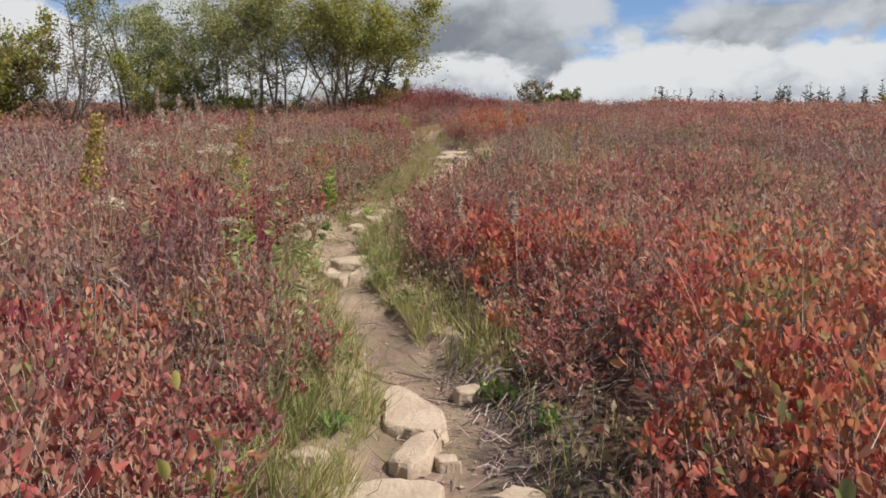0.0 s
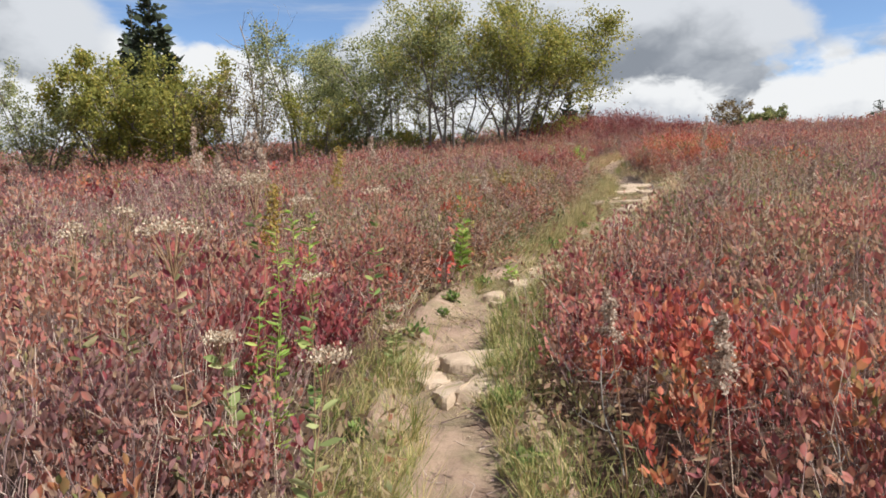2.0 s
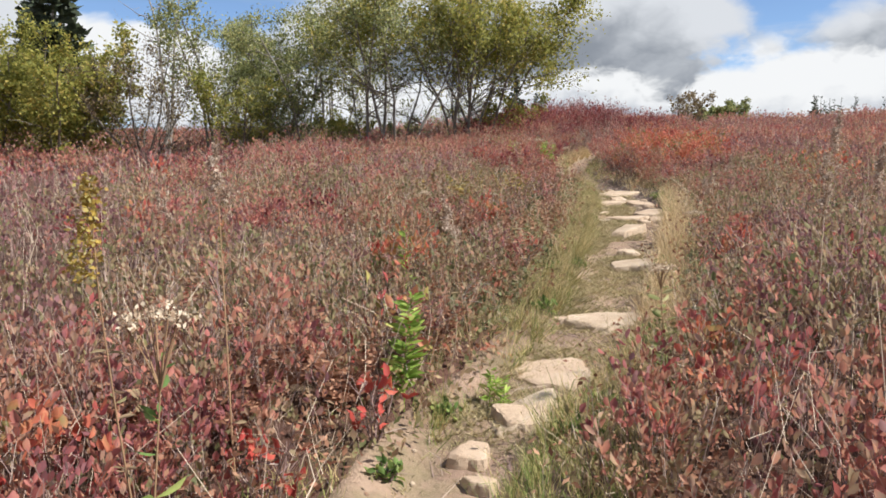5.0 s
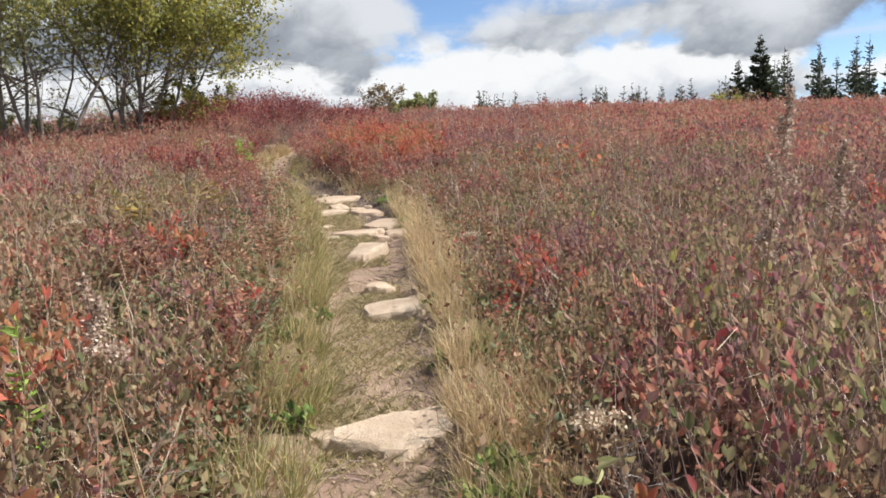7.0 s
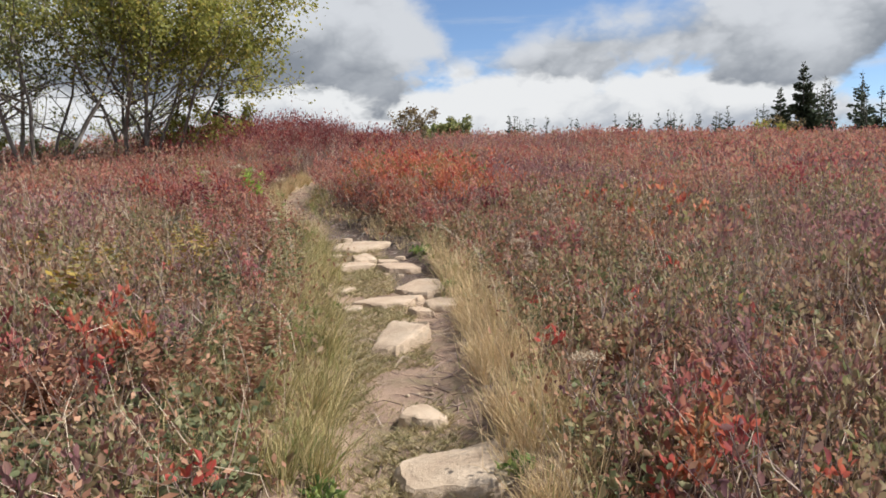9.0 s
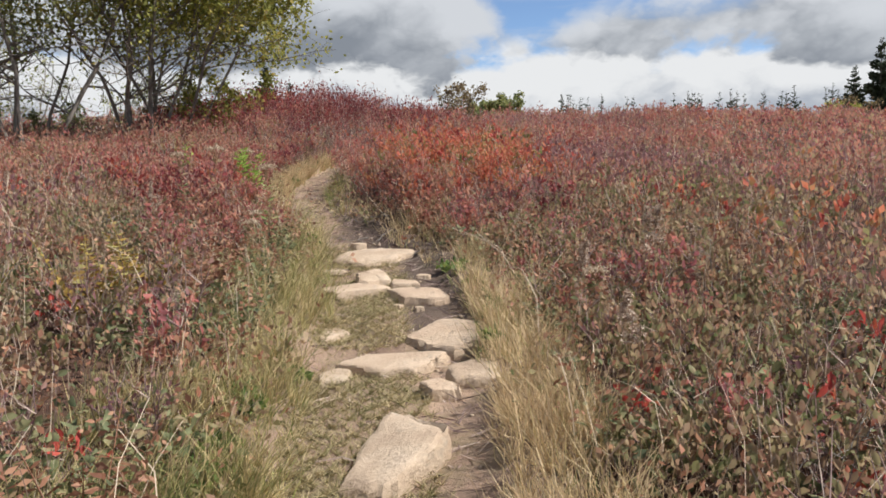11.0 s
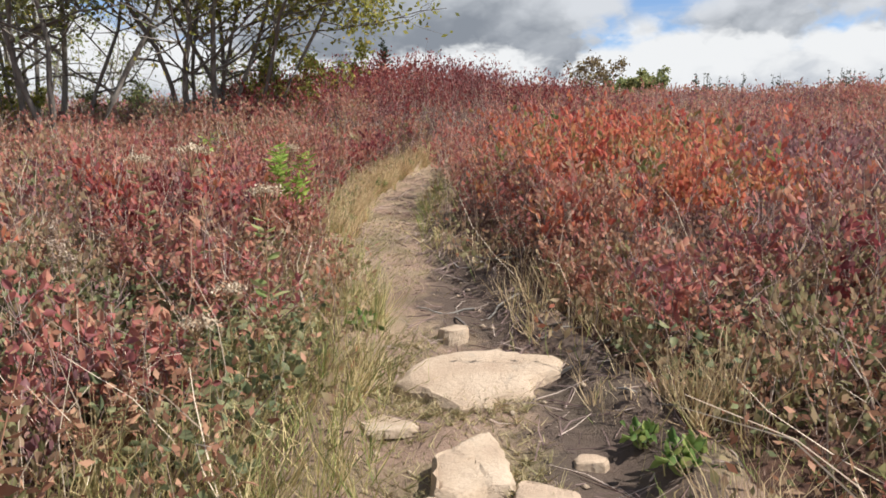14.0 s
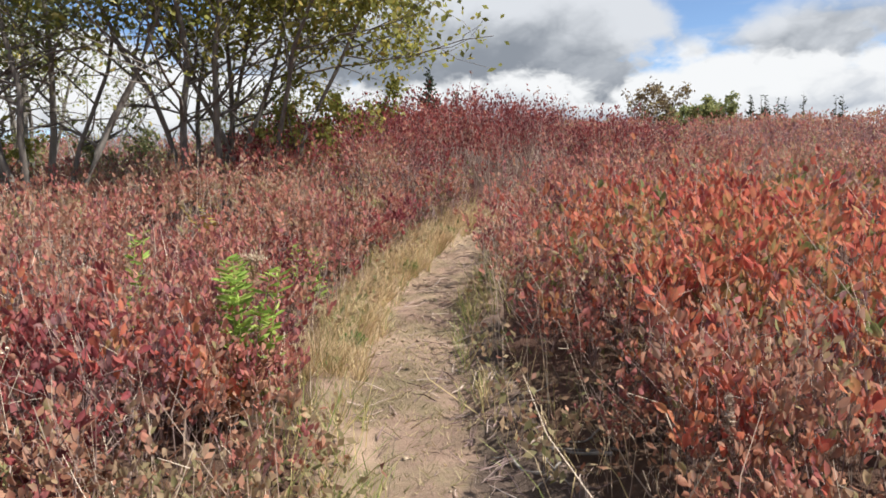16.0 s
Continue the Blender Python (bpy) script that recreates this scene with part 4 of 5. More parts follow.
BIG = "many-stemmed tree with thin olive autumn leaves and bare lower branches"
THIN = "slender grey tree with sparse grey-green leaves"
BUSH = "rounded olive-green bush growing among the heath"
tree("tree", (-3.75, 28.5), 5.2, 7, 0.30, 15500, 0.088, CROWN, BARK, BIG, 11, lean=(0.10, 0), low=0.22, twig=8, reach=0.35, leaf_low=0.48)
tree("tree", (-3.1, 28.9), 4.7, 4, 0.36, 14000, 0.088, CROWN, BARK, "leaning tree with a wide crown of olive leaves", 12, lean=(0.16, 0), low=0.42, twig=6, reach=0.8, leaf_low=0.42)
tree("tree", (-5.4, 27.6), 5.3, 4, 0.24, 6800, 0.085, CROWN_GREY, BARK, THIN, 13, low=0.22, twig=8, leaf_low=0.46)
tree("tree", (-6.6, 29.0), 5.4, 4, 0.28, 10500, 0.085, CROWN, PALE_BARK, "pale-stemmed tree with olive leaves in its upper crown", 14, low=0.22, twig=8, leaf_low=0.45)
tree("tree", (-8.2, 28.2), 4.6, 3, 0.22, 5000, 0.08, CROWN_GREY, PALE_BARK, THIN, 15)
tree("tree", (-9.4, 29.2), 4.1, 3, 0.22, 6500, 0.08, CROWN_GREY, PALE_BARK, THIN, 16)
tree("tree", (-11.2, 28.4), 5.2, 4, 0.3, 8000, 0.085, CROWN_GREY, BARK, THIN, 17)
tree("bush", (-10.2, 27.6), 2.9, 7, 0.6, 7000, 0.08, CROWN, BARK, BUSH, 18, low=0.15, category="bush")
tree("bush", (-13.3, 27.8), 3.6, 8, 0.55, 5000, 0.07, CROWN_BROWN, BARK, "twiggy half-bare bush with brown leaves", 19, low=0.12, category="bush")
tree("bush", (-15.6, 27.0), 4.1, 8, 0.5, 16000, 0.115, CROWN, BARK, BUSH, 20, low=0.10, category="bush")
tree("bush", (-17.9, 26.8), 4.4, 8, 0.5, 16000, 0.115, CROWN, BARK, BUSH, 21, low=0.10, category="bush")
tree("bush", (-20.2, 26.0), 3.9, 7, 0.55, 9500, 0.085, CROWN_GREY, BARK, "loose grey-green bush with thin leaves", 22, low=0.12, category="bush")
tree("bush", (-24.0, 25.0), 3.0, 7, 0.6, 6500, 0.085, CROWN, BARK, BUSH, 23, low=0.1, category="bush")
tree("bush", (-2.5, 29.4), 1.7, 7, 0.6, 3800, 0.075, CROWN, BARK, "low olive bush at the foot of the trees", 24, low=0.1, category="bush")
tree("bush", (-7.4, 28.6), 1.7, 7, 0.5, 2600, 0.075, CROWN, BARK, "low olive bush at the foot of the trees", 25, low=0.1, category="bush")
tree("bush", (-9.0, 28.0), 2.4, 7, 0.5, 4600, 0.08, CROWN_GREY, BARK, "low grey-green bush at the foot of the trees", 34, low=0.1, category="bush")
for i, (x, y, h, mat_) in enumerate(((-6.0, 30.8, 1.1, CROWN_GREY), (-8.1, 30.6, 1.2, CROWN_GREY), (-10.6, 30.2, 1.5, CROWN_GREY), (-3.3, 30.6, 1.1, CROWN_BROWN))):
    tree("bush", (x, y), h, 7, 0.6, 1300, 0.07, mat_, BARK, "low twiggy bush behind the trees", 70 + i, low=0.1, category="bush")
for i, (x, y, h) in enumerate(((-5.2, 31.6, 2.0), (-7.3, 32.2, 2.4), (-9.6, 31.8, 2.2), (-12.0, 32.4, 2.6), (-4.0, 32.4, 1.7))):
    tree("bush", (x, y), h, 6, 0.42, 650, 0.07, CROWN_GREY, PALE_BARK, "bare twiggy grey bush behind the trees", 80 + i, low=0.1, twig=6, category="bush")
tree("bare_sapling", (-14.2, 30.5), 6.6, 2, 0.12, 0, 0.08, CROWN, PALE_BARK, "tall bare sapling without leaves", 26, low=0.45, twig=3)
tree("tree", (-9.0, 33.0), 5.2, 4, 0.2, 5000, 0.09, CROWN_GREY, PALE_BARK, THIN, 28)
tree("tree", (-13.0, 34.0), 5.2, 4, 0.2, 5000, 0.09, CROWN_GREY, BARK, THIN, 29)
tree("bush", (5.2, 45.6), 2.1, 7, 0.4, 1800, 0.11, CROWN_BROWN, BARK, "dark half-bare bush on the skyline", 30, low=0.1, category="bush")
tree("bush", (7.2, 46.8), 1.5, 8, 0.6, 4200, 0.11, CROWN_GREY, BARK, "low grey-green bush on the skyline", 31, low=0.1, category="bush")
tree("bush", (6.3, 46.2), 1.4, 8, 0.6, 3600, 0.11, CROWN_GREY, BARK, "low grey-green bush on the skyline", 32, low=0.1, category="bush")
for i, (x, y, h, mat_) in enumerate(((44, 76, 3.2, CROWN), (47, 79, 4.2, CROWN_BROWN), (54, 74, 2.6, CROWN), (62, 80, 2.6, CROWN), (36, 78, 2.2, CROWN_BROWN))):
    tree("bush", (x, y), h, 7, 0.5, 1500, 0.25, mat_, BARK, "autumn bush before the spruce wood", 40 + i, low=0.1, category="bush")


def spruce(at, height, label, seed, width=0.21, rows=0):
    """A spruce: a straight trunk and whorls of drooping, ragged boughs."""
    r = np.random.RandomState(seed)
    top = holder("spruce", (at[0], at[1], float(land(*at)) - 0.1), label, "tree", "spruces round the heath", r.uniform(0, 360))
    part("trunk", tube(np.array([[0, 0, 0], [0, 0, height * 0.5], [0, 0, height]]), [height * 0.018, height * 0.011, 0.01], 6), BARK, top)
    rows = rows or int(height * 2.6)
    ps, ws, ls, wd = [], [], [], []
    for i in range(rows):
        f = (i + r.uniform(0, 0.8)) / rows
        reach = height * width * (1 - f) ** 0.85 + 0.10
        for k in range(int(9 + 7 * (1 - f))):
            az = r.uniform(0, 2 * math.pi)
            z = height * min(0.99, 0.06 + 0.93 * (f + r.uniform(-0.6, 0.6) / rows))
            rr = reach * r.uniform(0.6, 1.12)
            d = np.array([math.cos(az), math.sin(az), 0.30 * f + 0.18 - 0.38 * (1 - f)])
            bits = 4 if rows == 9 else 6
            for c in range(bits):
                q = c / bits
                ps.append(np.array([0, 0, z]) + d * rr * q + [0, 0, 0.10 * rr * q * q])
                side = np.array([-d[1], d[0], -0.5]) * r.uniform(-1.1, 1.1)
                ws.append(d + side)
                ls.append(rr * r.uniform(0.36, 0.55) + 0.05)
                wd.append(rr * r.uniform(0.24, 0.40) + 0.05)
    part("crown", blades(np.array(ps), np.array(ws), np.array(ls), np.array(wd), fine=False), NEEDLE, top)
    return top


TALL = "tall dark green spruce with ragged drooping boughs"
spruce((-27.0, 43.0), 11.0, TALL, 51, 0.20)
spruce((-29.6, 45.0), 9.4, TALL, 52, 0.20)
spruce((-40.0, 44.0), 4.4, "small dark spruce behind the bushes", 53)
spruce((-5.7, 79.0), 7.6, "dark spruce beyond the rise", 54, 0.2)
spruce((-3.9, 84.0), 6.6, "dark spruce beyond the rise", 55, 0.2)
spruce((-8.6, 80.0), 5.2, "dark spruce beyond the rise", 56, 0.2)
spruce((53.6, 84.0), 10.8, TALL, 57, 0.20)
spruce((51.9, 85.5), 8.4, TALL, 58, 0.20)
spruce((78.0, 85.0), 16.0, TALL, 59, 0.18)
spruce((81.0, 86.0), 14.0, TALL, 60, 0.19)
spruce((72.0, 88.0), 6.8, TALL, 61, 0.19)
spruce((57.0, 205.0), 24.5, "distant spruce on the skyline", 62, 0.2, 20)
r = np.random.RandomState(77)
for i in range(84):
    az = radians(r.uniform(16, 36) if i < 34 else r.uniform(34, 54))
    dist = r.uniform(105, 150)
    x, y = dist * math.sin(az), 8 + dist * math.cos(az)
    far_right = float(smooth(33, 38, math.degrees(az)))
    top_z = 2.0 + dist * (0.076 + (0.006 + 0.027 * far_right) * r.uniform(0.3, 1.4))
    spruce((x, y), top_z - float(land(x, y)), "distant spruce of the wood beyond the heath", 100 + i, r.uniform(0.15, 0.23), 9)


# ---- flowers and single plants ----
def stalk_frame(r, h, lean=0.08, pieces=4):
    return grow(r, (0, 0, -0.03), (r.normal() * lean, r.normal() * lean, 1), h + 0.03, 0.0045, pieces, 0.05, 0.05)


def leafy(r, pts, count, f0, f1, ln, material, parent, droop=0.1, wide=0.26, name="foliage"):
    f = r.uniform(f0, f1, count) * (len(pts) - 1)
    j = np.clip(f.astype(int), 0, len(pts) - 2)
    p = pts[j] + (pts[j + 1] - pts[j]) * (f - j)[:, None]
    az = np.arange(count) * 2.4 + r.uniform(0, 6)
    way = np.stack([np.cos(az), np.sin(az), 0.45 - droop + 0 * az], 1)
    l = ln * r.uniform(0.6, 1.2, count) * (1.15 - 0.5 * f / (len(pts) - 1))
    part(name, blades(p, way, l, l * wide), material, parent)


def tuft(r, centre, spread, count, size, up=0.4):
    c = np.asarray(centre)[None] + r.normal(size=(count, 3)) * np.asarray(spread)[None]
    return blades(c, r.normal(size=(count, 3)) + [[0, 0, up]], size * r.uniform(0.6, 1.4, count), size * 0.7 * r.uniform(0.6, 1.3, count), fine=False)


def seed_stalk(at, top_z, label, seed, head=0.20, material=FLUFF):
    """A dead goldenrod: a brown stalk with a tapering plume of pale fluff."""
    r = np.random.RandomState(seed)
    g = float(land(*at))
    h = top_z - g
    ob = holder("seed_stalk", (*at, g), label, "wild flower", "dead flower stalks")
    pts, rad = stalk_frame(r, h)
    part("stalk", tube(pts, rad, 5), BROWN_STEM, ob)
    bits = []
    for k in range(9):
        f = k / 8
        c = pts[-1] - (pts[-1] - pts[-2]) / np.linalg.norm(pts[-1] - pts[-2]) * head * (1 - f)
        w = 0.019 * (1.15 - 0.75 * f)
        off = r.normal(size=3) * [w, w, 0.01]
        bits.append(tuft(r, c + off, (w * 0.7, w * 0.7, head * 0.06), 95, 0.013))
    part("plume", merge(bits), material, ob)
    leafy(r, pts, 12, 0.15, 0.75, 0.055, HERB, ob, 0.5)


def aster(at, top_z, label, seed, heads=7, spread=0.09, leaves=GREEN, bloom=PALE_FLOWER):
    """A leafy stem that forks at the top into flat clusters of cream flowers."""
    r = np.random.RandomState(seed)
    g = float(land(*at))
    h = top_z - g
    ob = holder("aster", (*at, g), label, "wild flower", "cream-flowered plants")
    pts, rad = stalk_frame(r, h * 0.90)
    part("stalk", tube(pts, rad, 5), BROWN_STEM, ob)
    for k in range(heads):
        az, q = k * 2.4, math.sqrt((k + 0.5) / heads)
        e = pts[-1] + np.array([math.cos(az) * spread * q, math.sin(az) * spread * q, h * 0.10 * (1 - 0.25 * q)]) * r.uniform(0.8, 1.1)
        fork = part("branch", tube(np.array([0.3 * pts[-2] + 0.7 * pts[-1], 0.15 * pts[-2] + 0.35 * pts[-1] + 0.5 * e + [0, 0, 0.01], e]), [0.003, 0.0025, 0.002], 4), BROWN_STEM, ob)
        part("flower_head", tuft(r, e, (0.018, 0.018, 0.008), 44, 0.013, 0.9), bloom, fork)
    broad = spread < 0.06 and heads > 12
    leafy(r, pts, 46 if broad else 26, 0.25, 1.0, 0.125 if broad else 0.10, leaves, ob, 0.1, 0.40 if broad else 0.3)


def goldenrod(at, top_z, label, seed):
    r = np.random.RandomState(seed)
    g = float(land(*at))
    ob = holder("goldenrod", (*at, g), label, "wild flower")
    pts, rad = stalk_frame(r, top_z - g)
    part("stalk", tube(pts, rad, 5), BROWN_STEM, ob)
    bits = []
    for k in range(16):
        f = k / 15
        az = k * 2.4
        c = pts[-1] + np.array([math.cos(az), math.sin(az), 0]) * 0.030 * (1.1 - f) - [0.05 * (1 - f) ** 2, 0, 0.27 * (1 - f)]
        bits.append(tuft(r, c, (0.014, 0.014, 0.010), 28, 0.018, 0.3))
    part("plume", merge(bits), YELLOW, ob)
    leafy(r, pts, 18, 0.1, 0.7, 0.06, HERB, ob, 0.4)


def sprout(at, hgt, label, seed, count=46, ln=0.085, stems=1, material=BRIGHT):
    """A fresh green plant: upright stems set all round with narrow leaves."""
    r = np.random.RandomState(seed)
    ob = holder("green_plant", (*at, float(land(*at))), label, "wild plant", "fresh green plants")
    for s in range(stems):
        pts, rad = grow(r, (r.normal() * 0.05 * (stems > 1), r.normal() * 0.05 * (stems > 1), -0.02), (r.normal() * 0.14 * (stems > 1), r.normal() * 0.14 * (stems > 1), 1), hgt * r.uniform(0.8, 1.05), 0.004, 5, 0.05, 0.04)
        part("stem", tube(pts, rad, 4), BRIGHT, ob)
        leafy(r, pts, count, 0.12, 1.0, ln, material, ob, 0.1, 0.24)


def fern(at, hgt, label, seed, fronds=4, material=YELLOW, group="yellowing ferns"):
    r = np.random.RandomState(seed)
    ob = holder("fern", (*at, float(land(*at))), label, "fern", group)
    for k in range(fronds):
        az = k * 6.28 / fronds + r.uniform(0, 1)
        pts, rad = grow(r, (0, 0, 0), (math.cos(az) * 0.45, math.sin(az) * 0.45, 1), hgt * r.uniform(0.8, 1.1), 0.004, 8, 0.03, -0.07)
        bits = []
        u = np.linspace(0.2, 0.99, 15)
        p = np.stack([np.interp(u * 8, np.arange(9), pts[:, c]) for c in range(3)], 1)
        d = unit(np.array([-math.sin(az), math.cos(az), -0.1]))
        for sgn in (-1, 1):
            l = hgt * 0.26 * (1.05 - u)
            bits.append(blades(p, np.repeat((d * sgn + [0, 0, 0.15])[None], 15, 0) + r.normal(size=(15, 3)) * 0.12, l, l * 0.3 + 0.006, fine=False))
        part("frond", merge([tube(pts, rad, 3)] + bits), material, ob)


goldenrod((-1.5, 3.15), 1.60, "tall yellow goldenrod in bloom above the shrubs", 201)
for i, (x, y, z, hd, sp) in enumerate(((-1.35, 4.78, 1.50, 12, .15), (-1.6, 3.33, 1.27, 7, .06), (-1.9, 7.3, 1.56, 8, .09), (-2.1, 5.4, 1.55, 6, .06), (-1.95, 5.0, 1.48, 5, .05), (-1.18, 20.44, 2.50, 9, .08), (-1.5, 20.6, 2.45, 7, .06),
                                       (-1.1, 22.2, 2.5, 6, .06), (.55, 13.5, 1.5, 7, .06), (-2.2, 14.5, 1.68, 8, .06), (-2.3, 18.5, 1.98, 7, .06), (-.78, 19.55, 1.93, 7, .07), (-.83, 19.1, 1.88, 7, .06), (1.36, 17.07, 1.69, 7, .06))):
    aster((x, y), z, "dry leafy stem with clustered cream flower heads", 210 + i, hd, sp, HERB)
for i, (x, y, z, hd) in enumerate(((-.83, 4.6, 1.08, 9), (-1.38, 5.15, 1.02, 14), (-.07, 10.0, 1.42, 8), (-.66, 19.75, 2.32, 9), (-1.37, 7.3, .8, 6), (-1.3, 7.0, .72, 5))):
    aster((x, y), z, "green leafy plant topped with cream flowers", 230 + i, hd, 0.055, PALE_LEAF)
for i, (x, y, z, hd) in enumerate(((.34, 4.55, 1.25, .17), (.17, 5.29, 1.18, .14), (.82, 10.66, 2.2, .30), (.77, 10.6, 1.85, .2), (1.0, 10.68, 2.02, .24), (-1.18, 10.49, 1.74, .2), (1.43, 16.5, 2.08, .2), (1.9, 17.0, 1.75, .14), (2.96, 17.81, 1.98, .2), (2.1, 18.03, 1.95, .18),
                                   (1.35, 17.35, 1.83, .15), (2.21, 17.46, 1.9, .17), (-2.92, 23.63, 2.5, .25), (-3.0, 27.1, 2.8, .25), (1.44, 22.99, 2.4, .25), (-2.97, 17.84, 2.0, .2), (-3.1, 20.7, 2.25, .25), (-1.68, 19.95, 2.15, .2), (4.34, 18.27, 2.0, .2), (.8, 21.1, 2.1, .2),
                                   (1.05, 15.75, 1.8, .2), (3.23, 18.33, 2.05, .25), (3.47, 18.42, 2.0, .2), (.75, 8.6, 1.6, .2), (1.5, 8.9, 1.7, .2), (-5.2, 12.5, 1.8, .25), (-4.6, 12.9, 1.75, .25), (-6.5, 14.2, 2.0, .3), (-5.7, 13.6, 1.9, .3), (-6.1, 12.2, 1.8, .25), (-4.0, 12.2, 1.7, .2), (-7.3, 13.5, 1.95, .3), (-8.0, 15.5, 2.1, .3))):
    seed_stalk((x, y), z, "dead brown flower stalk with a pale fluffy seed plume", 250 + i, hd)
sprout((-1.456, 9.74), 0.72, "bright green leafy shoot rising from the heath", 300, 130, 0.13)
sprout((-1.8, 11.4), 0.66, "bright green leafy shoot rising from the heath", 301, 50, 0.09)
sprout((-1.12, 22.1), 0.84, "bright green feathery plant beside the path", 302, 60, 0.11, 7)
sprout((-1.9, 22.5), 0.82, "bright green leafy shoot rising from the heath", 303, 44, 0.09, 2)
sprout((-1.31, 24.1), 0.5, "bright green feathery plant beside the path", 304, 36, 0.09, 4)
sprout((-.95, 10.0), 0.25, "small green plant in the grass edge", 305, 30, 0.07, 3)
sprout((-1.5, 5.6), 0.75, "green leafy shoot rising from the red shrubs", 306, 40, 0.09, 2)
for i, (x, y) in enumerate(((-1.31, 17.86), (-1.5, 17.5), (-2.04, 17.17), (-2.41, 25.27), (-2.9, 18.3), (-.35 - 1.7, 16.2))):
    fern((x, y), 0.72, "yellowing fern among the brown herbs", 320 + i)
rf = np.random.RandomState(31)
for i in range(56):
    y = rf.uniform(8.6, 20.5) if i > 16 else rf.uniform(8.8, 10.6)
    e = rf.uniform(0.35, 2.2)
    x = float(np.interp(y, TRAIL_Y, TRAIL_X)) + (-1 if rf.uniform() < 0.78 else 1) * (float(np.interp(y, TRAIL_Y, TRAIL_W)) + e)
    if i > 48:
        x, y = rf.uniform(-1.7, -0.85), rf.uniform(20.4, 22.2)
    fern((x, y), rf.uniform(0.42, 0.66), "dead brown fern with curled fronds", 500 + i, 5, DEAD_FERN, "dead brown ferns")


def shrub_parts(seed, hgt, count, material, leaf):
    """Meshes of one small shrub: branching stems, and leaves that crowd towards the tips."""
    r = np.random.RandomState(seed)
    stems, tips = [], []
    for s in range(6):
        az = s * 1.05 + r.uniform(0, 0.6)
        pts, rad = grow(r, (0, 0, -0.03), (math.cos(az) * 0.4, math.sin(az) * 0.4, 1), hgt * r.uniform(0.7, 1.0), 0.005, 4, 0.14, 0.05)
        bits = [tube(pts, rad, 3)]
        for c in range(5):
            k = r.randint(1, 4)
            tp, tr = grow(r, pts[k], (*(r.normal(size=2) * 0.8), 0.8), hgt * r.uniform(0.25, 0.45), 0.0028, 2, 0.2, 0.1)
            bits.append(tube(tp, tr, 3))
            tips.append(tp)
        stems.append(mesh("stem", *merge(bits)))
    tips = np.array(tips)
    pick = r.randint(0, len(tips), count)
    f = r.uniform(0.3, 1.0, (count, 1))
    p = tips[pick, 0] + (tips[pick, 2] - tips[pick, 0]) * f + r.normal(size=(count, 3)) * 0.012
    l = leaf * r.uniform(0.6, 1.3, count)
    return stems, mesh("foliage", *blades(p, r.normal(size=(count, 3)) * 0.7 + [[0, 0, 0.75]], l, l * 0.52))


KINDS = [("blueberry_shrub", 0.55, 170, RED, 0.046, "low shrub with red and orange autumn leaves"), ("blueberry_shrub", 0.48, 150, RED, 0.044, "low shrub with red and orange autumn leaves"),
         ("blueberry_shrub", 0.62, 190, RED, 0.050, "tall shrub with red and orange autumn leaves"), ("bare_shrub", 0.55, 40, MAUVE, 0.04, "half-bare grey shrub with few maroon leaves"),
         ("scarlet_sapling", 0.36, 34, SCARLET, 0.058, "small sapling with bright scarlet leaves"), ("leafy_weed", 0.15, 60, GREEN, 0.055, "low green leafy weed beside the path"),
         ("wine_shrub", 0.60, 170, WINE, 0.046, "shrub with dark wine-red leaves"),
         ("young_shrub", 0.5, 30, PASTEL, 0.085, "young shrub with broad leaves turning yellow and pink")]
models = []
for i, (name, h, cnt, m_, lf, label) in enumerate(KINDS):
    st, lv = shrub_parts(400 + i, h, cnt, m_, lf)
    for s in st:
        s.materials.append(STEM)
    lv.materials.append(m_)
    models.append((name, st, lv, label))


def plant_shrub(k, x, y, sc, turn):
    name, st, lv, label = models[k]
    ob = tagged(new(name), label, "plant" if k == 5 else "shrub", name.replace("_", " ") + "s along the path")
    ob.matrix_world = pose(x, y, float(land(x, y)), 0, 0, turn) @ Matrix.Scale(sc, 4)
    for s in st:
        new("stem", s).parent = ob
    new("foliage", lv).parent = ob


r = np.random.RandomState(9)
for i in range(270):
    y = r.uniform(1.6, 27.5)
    middle = 9 < y < 18.5
    u = r.uniform()
    k = (5 if u < 0.3 else 4 if u < 0.40 else 3 if u < 0.85 else 0) if middle else (5 if u < 0.10 else 4 if u < 0.15 else 3 if u < 0.27 else 6 if u < 0.4 and y > 19 else r.randint(0, 3))
    e = r.uniform(-0.02, 0.25) if k == 5 else r.uniform(0.4 if y > 4.5 else 0.22, 1.5)
    s = r.choice((-1, 1))
    x = float(np.interp(y, TRAIL_Y, TRAIL_X)) + s * (float(np.interp(y, TRAIL_Y, TRAIL_W)) + e)
    sc = r.uniform(0.75, 1.15) * min(1.0, 0.62 + 0.7 * max(e, 0)) if k != 5 else r.uniform(0.7, 1.2)
    plant_shrub(k, x, y, sc, r.uniform(0, 360))
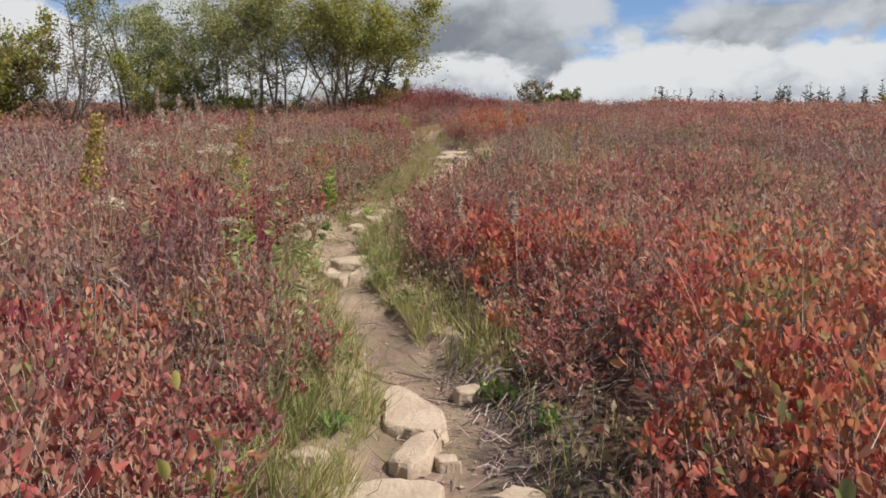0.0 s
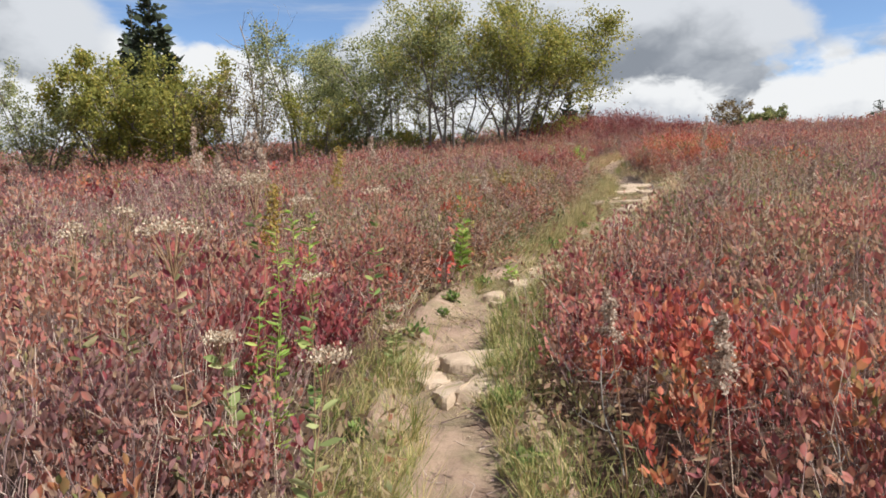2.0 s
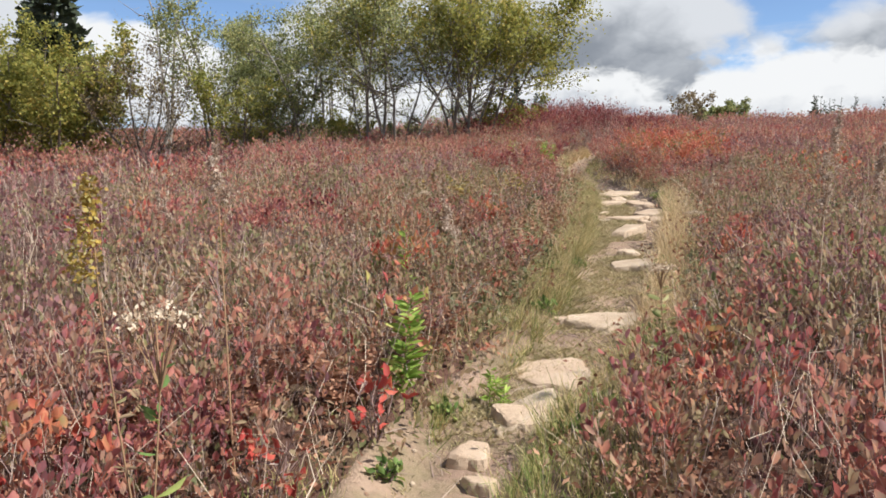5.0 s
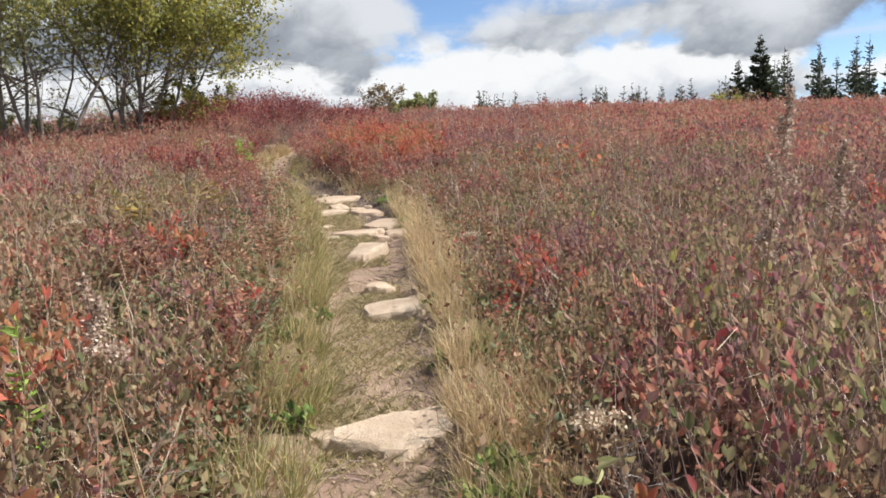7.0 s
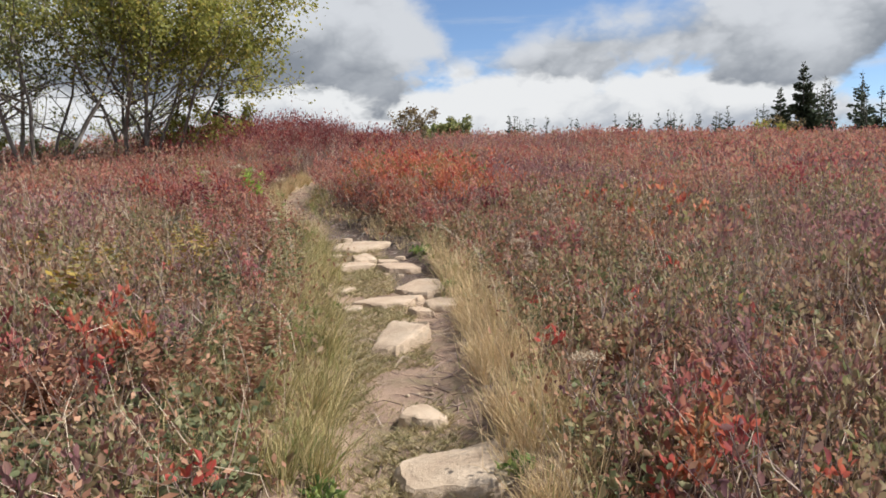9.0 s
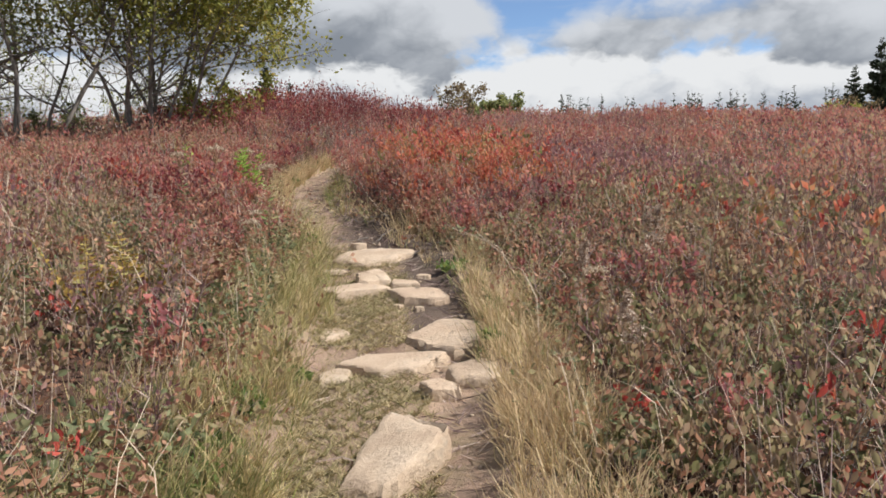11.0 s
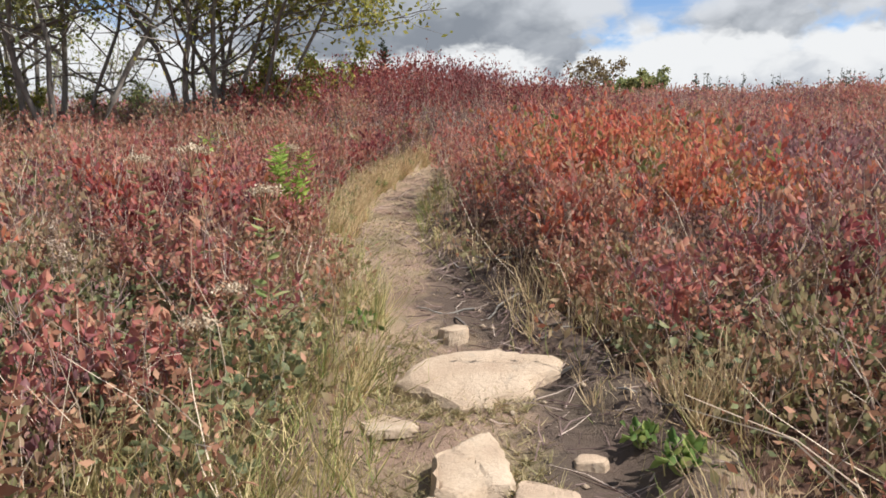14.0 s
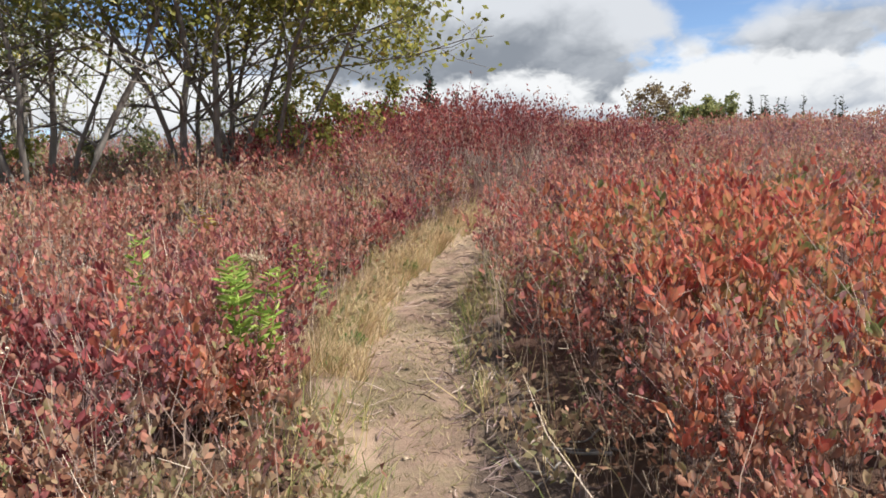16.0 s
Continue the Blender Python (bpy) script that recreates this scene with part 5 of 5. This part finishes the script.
for x, y, k, sc in ((-1.35, 2.2, 7, 1.15), (-1.6, 2.6, 7, 1.2), (-1.0, 2.3, 7, 1.05), (-1.2, 2.9, 7, 1.1), (-.85, 2.7, 7, .9), (-1.75, 3.1, 7, 1.1), (1.3, 2.6, 4, 1.3), (1.6, 3.0, 0, 1.3), (1.2, 3.1, 2, 1.1), (1.75, 2.5, 2, 1.2), (1.05, 2.7, 0, 1.0),
                    (.95, 10.9, 7, 1.1), (1.2, 11.3, 7, 1.15), (1.5, 11.0, 7, 1.1), (1.35, 11.9, 7, 1.2), (1.7, 11.8, 7, 1.1), (1.0, 11.9, 4, 1.1), (1.9, 12.3, 7, 1.1), (-1.55, 10.2, 7, 1.1), (-1.75, 10.6, 7, 1.1), (-1.5, 9.3, 4, 1.2), (-1.75, 8.6, 4, 1.2), (.35, 9.9, 4, 1.2), (.25, 9.4, 4, 1.1),
                    (1.5, 14.9, 4, .9), (1.7, 15.5, 4, 1.0), (2.3, 16.0, 4, 1.1), (1.2, 15.9, 4, .8), (-1.0, 15.6, 4, .8), (2.0, 14.6, 7, .9), (.95, 22.3, 0, 1.2), (1.3, 22.7, 2, 1.1), (1.0, 23.2, 2, 1.2), (.8, 21.8, 2, 1.0), (1.7, 23.4, 0, 1.2), (-1.7, 4.2, 3, 1.2), (-2.0, 4.6, 3, 1.3), (-1.5, 4.6, 3, 1.2), (-1.8, 5.0, 3, 1.2), (-2.2, 5.1, 3, 1.2), (-1.4, 3.9, 3, 1.1), (1.9, 22.0, 3, 1.2), (2.1, 21.4, 3, 1.1), (-1.5, 21.3, 6, 1.1), (-1.8, 21.8, 6, 1.1), (-1.3, 20.9, 6, 1.0)):
    plant_shrub(k, x, y, sc, r.uniform(0, 360))


# pale crooked branches, bare low down, that stand out of the shrubs beside the path
rs = np.random.RandomState(77)
for i in range(26):
    if i < 13:
        y, e = rs.uniform(2.2, 5.0), rs.uniform(0.5, 1.5)
        side = 1
    else:
        y, e = rs.uniform(3.5, 26.0), rs.uniform(0.4, 1.6)
        side = rs.choice((-1, 1))
    cx, cw = np.interp(y, TRAIL_Y, TRAIL_X), np.interp(y, TRAIL_Y, TRAIL_W)
    tree("bare_branch", (cx + side * (cw + e), y), rs.uniform(0.5, 0.78), 1, 0.30, 0, 0.03, RED, PALE_BARK, "bare crooked grey branch standing among the shrubs", 300 + i,
         lean=(-side * rs.uniform(0.0, 0.5), rs.uniform(-0.5, 0.2)), low=0.3, twig=2, category="branch")


# crooked roots laid bare where the humus has washed out
for i in range(38):
    hx, hy, sx, sy = HUMUS_SHADE[0 if i < 18 else 1 if i < 29 else 2]
    p = np.array([hx + sx * rs.uniform(-0.6, 0.9), hy + sy * rs.uniform(-0.9, 0.8)])
    az = math.pi + rs.uniform(-0.9, 0.9) if rs.uniform() < 0.7 else rs.uniform(0, 6.28)
    pts, step = [], rs.uniform(0.025, 0.07)
    for k in range(7):
        pts.append((p[0], p[1], float(land(p[0], p[1])) + 0.016 + 0.012 * math.sin(k * 1.3 + i)))
        az += rs.normal() * 0.35
        p = p + step * np.array([math.cos(az), math.sin(az)])
    put("root", mesh("root", *tube(np.array(pts), np.linspace(1.0, 0.45, 7) * rs.uniform(0.004, 0.009), 6), True), PALE_BARK if i % 3 else BARK,
        label="thin crooked grey root lying bare on dark humus", category="root", group="roots at the path's edge")

# plants in seed and in bloom above the red shrubs, further along
seed_stalk((-2.26, 6.54), 2.00, "dry stalk of pale fluffy seed heads above the heath", 400, 0.27)
seed_stalk((-2.50, 7.47), 2.04, "dry stalk of pale fluffy seed heads above the heath", 401, 0.18)
seed_stalk((-2.11, 7.24), 1.99, "dry stalk of pale fluffy seed heads above the heath", 402, 0.22)
seed_stalk((-1.95, 6.51), 1.81, "dry stalk of pale fluffy seed heads above the heath", 403, 0.18)
seed_stalk((-1.82, 8.48), 2.04, "dry stalk of pale fluffy seed heads above the heath", 404, 0.20)
aster((-1.62, 6.01), 1.69, "cream flat-topped wildflower going to seed", 405, 7)
aster((-1.58, 7.39), 1.60, "cream flat-topped wildflower going to seed", 406, 8)
aster((-1.26, 5.65), 1.22, "cream flat-topped wildflower going to seed", 407, 4)
goldenrod((-1.65, 5.86), 1.61, "fading yellow goldenrod above the red shrubs", 408)
goldenrod((-1.88, 7.92), 1.89, "fading yellow goldenrod above the red shrubs", 409)
sprout((-1.87, 6.80), 1.28, "green leafy shoot rising from the red shrubs", 410, 70, 0.09, 2)
sprout((-1.50, 5.73), 1.09, "green leafy shoot rising from the red shrubs", 411, 50, 0.08, 1)
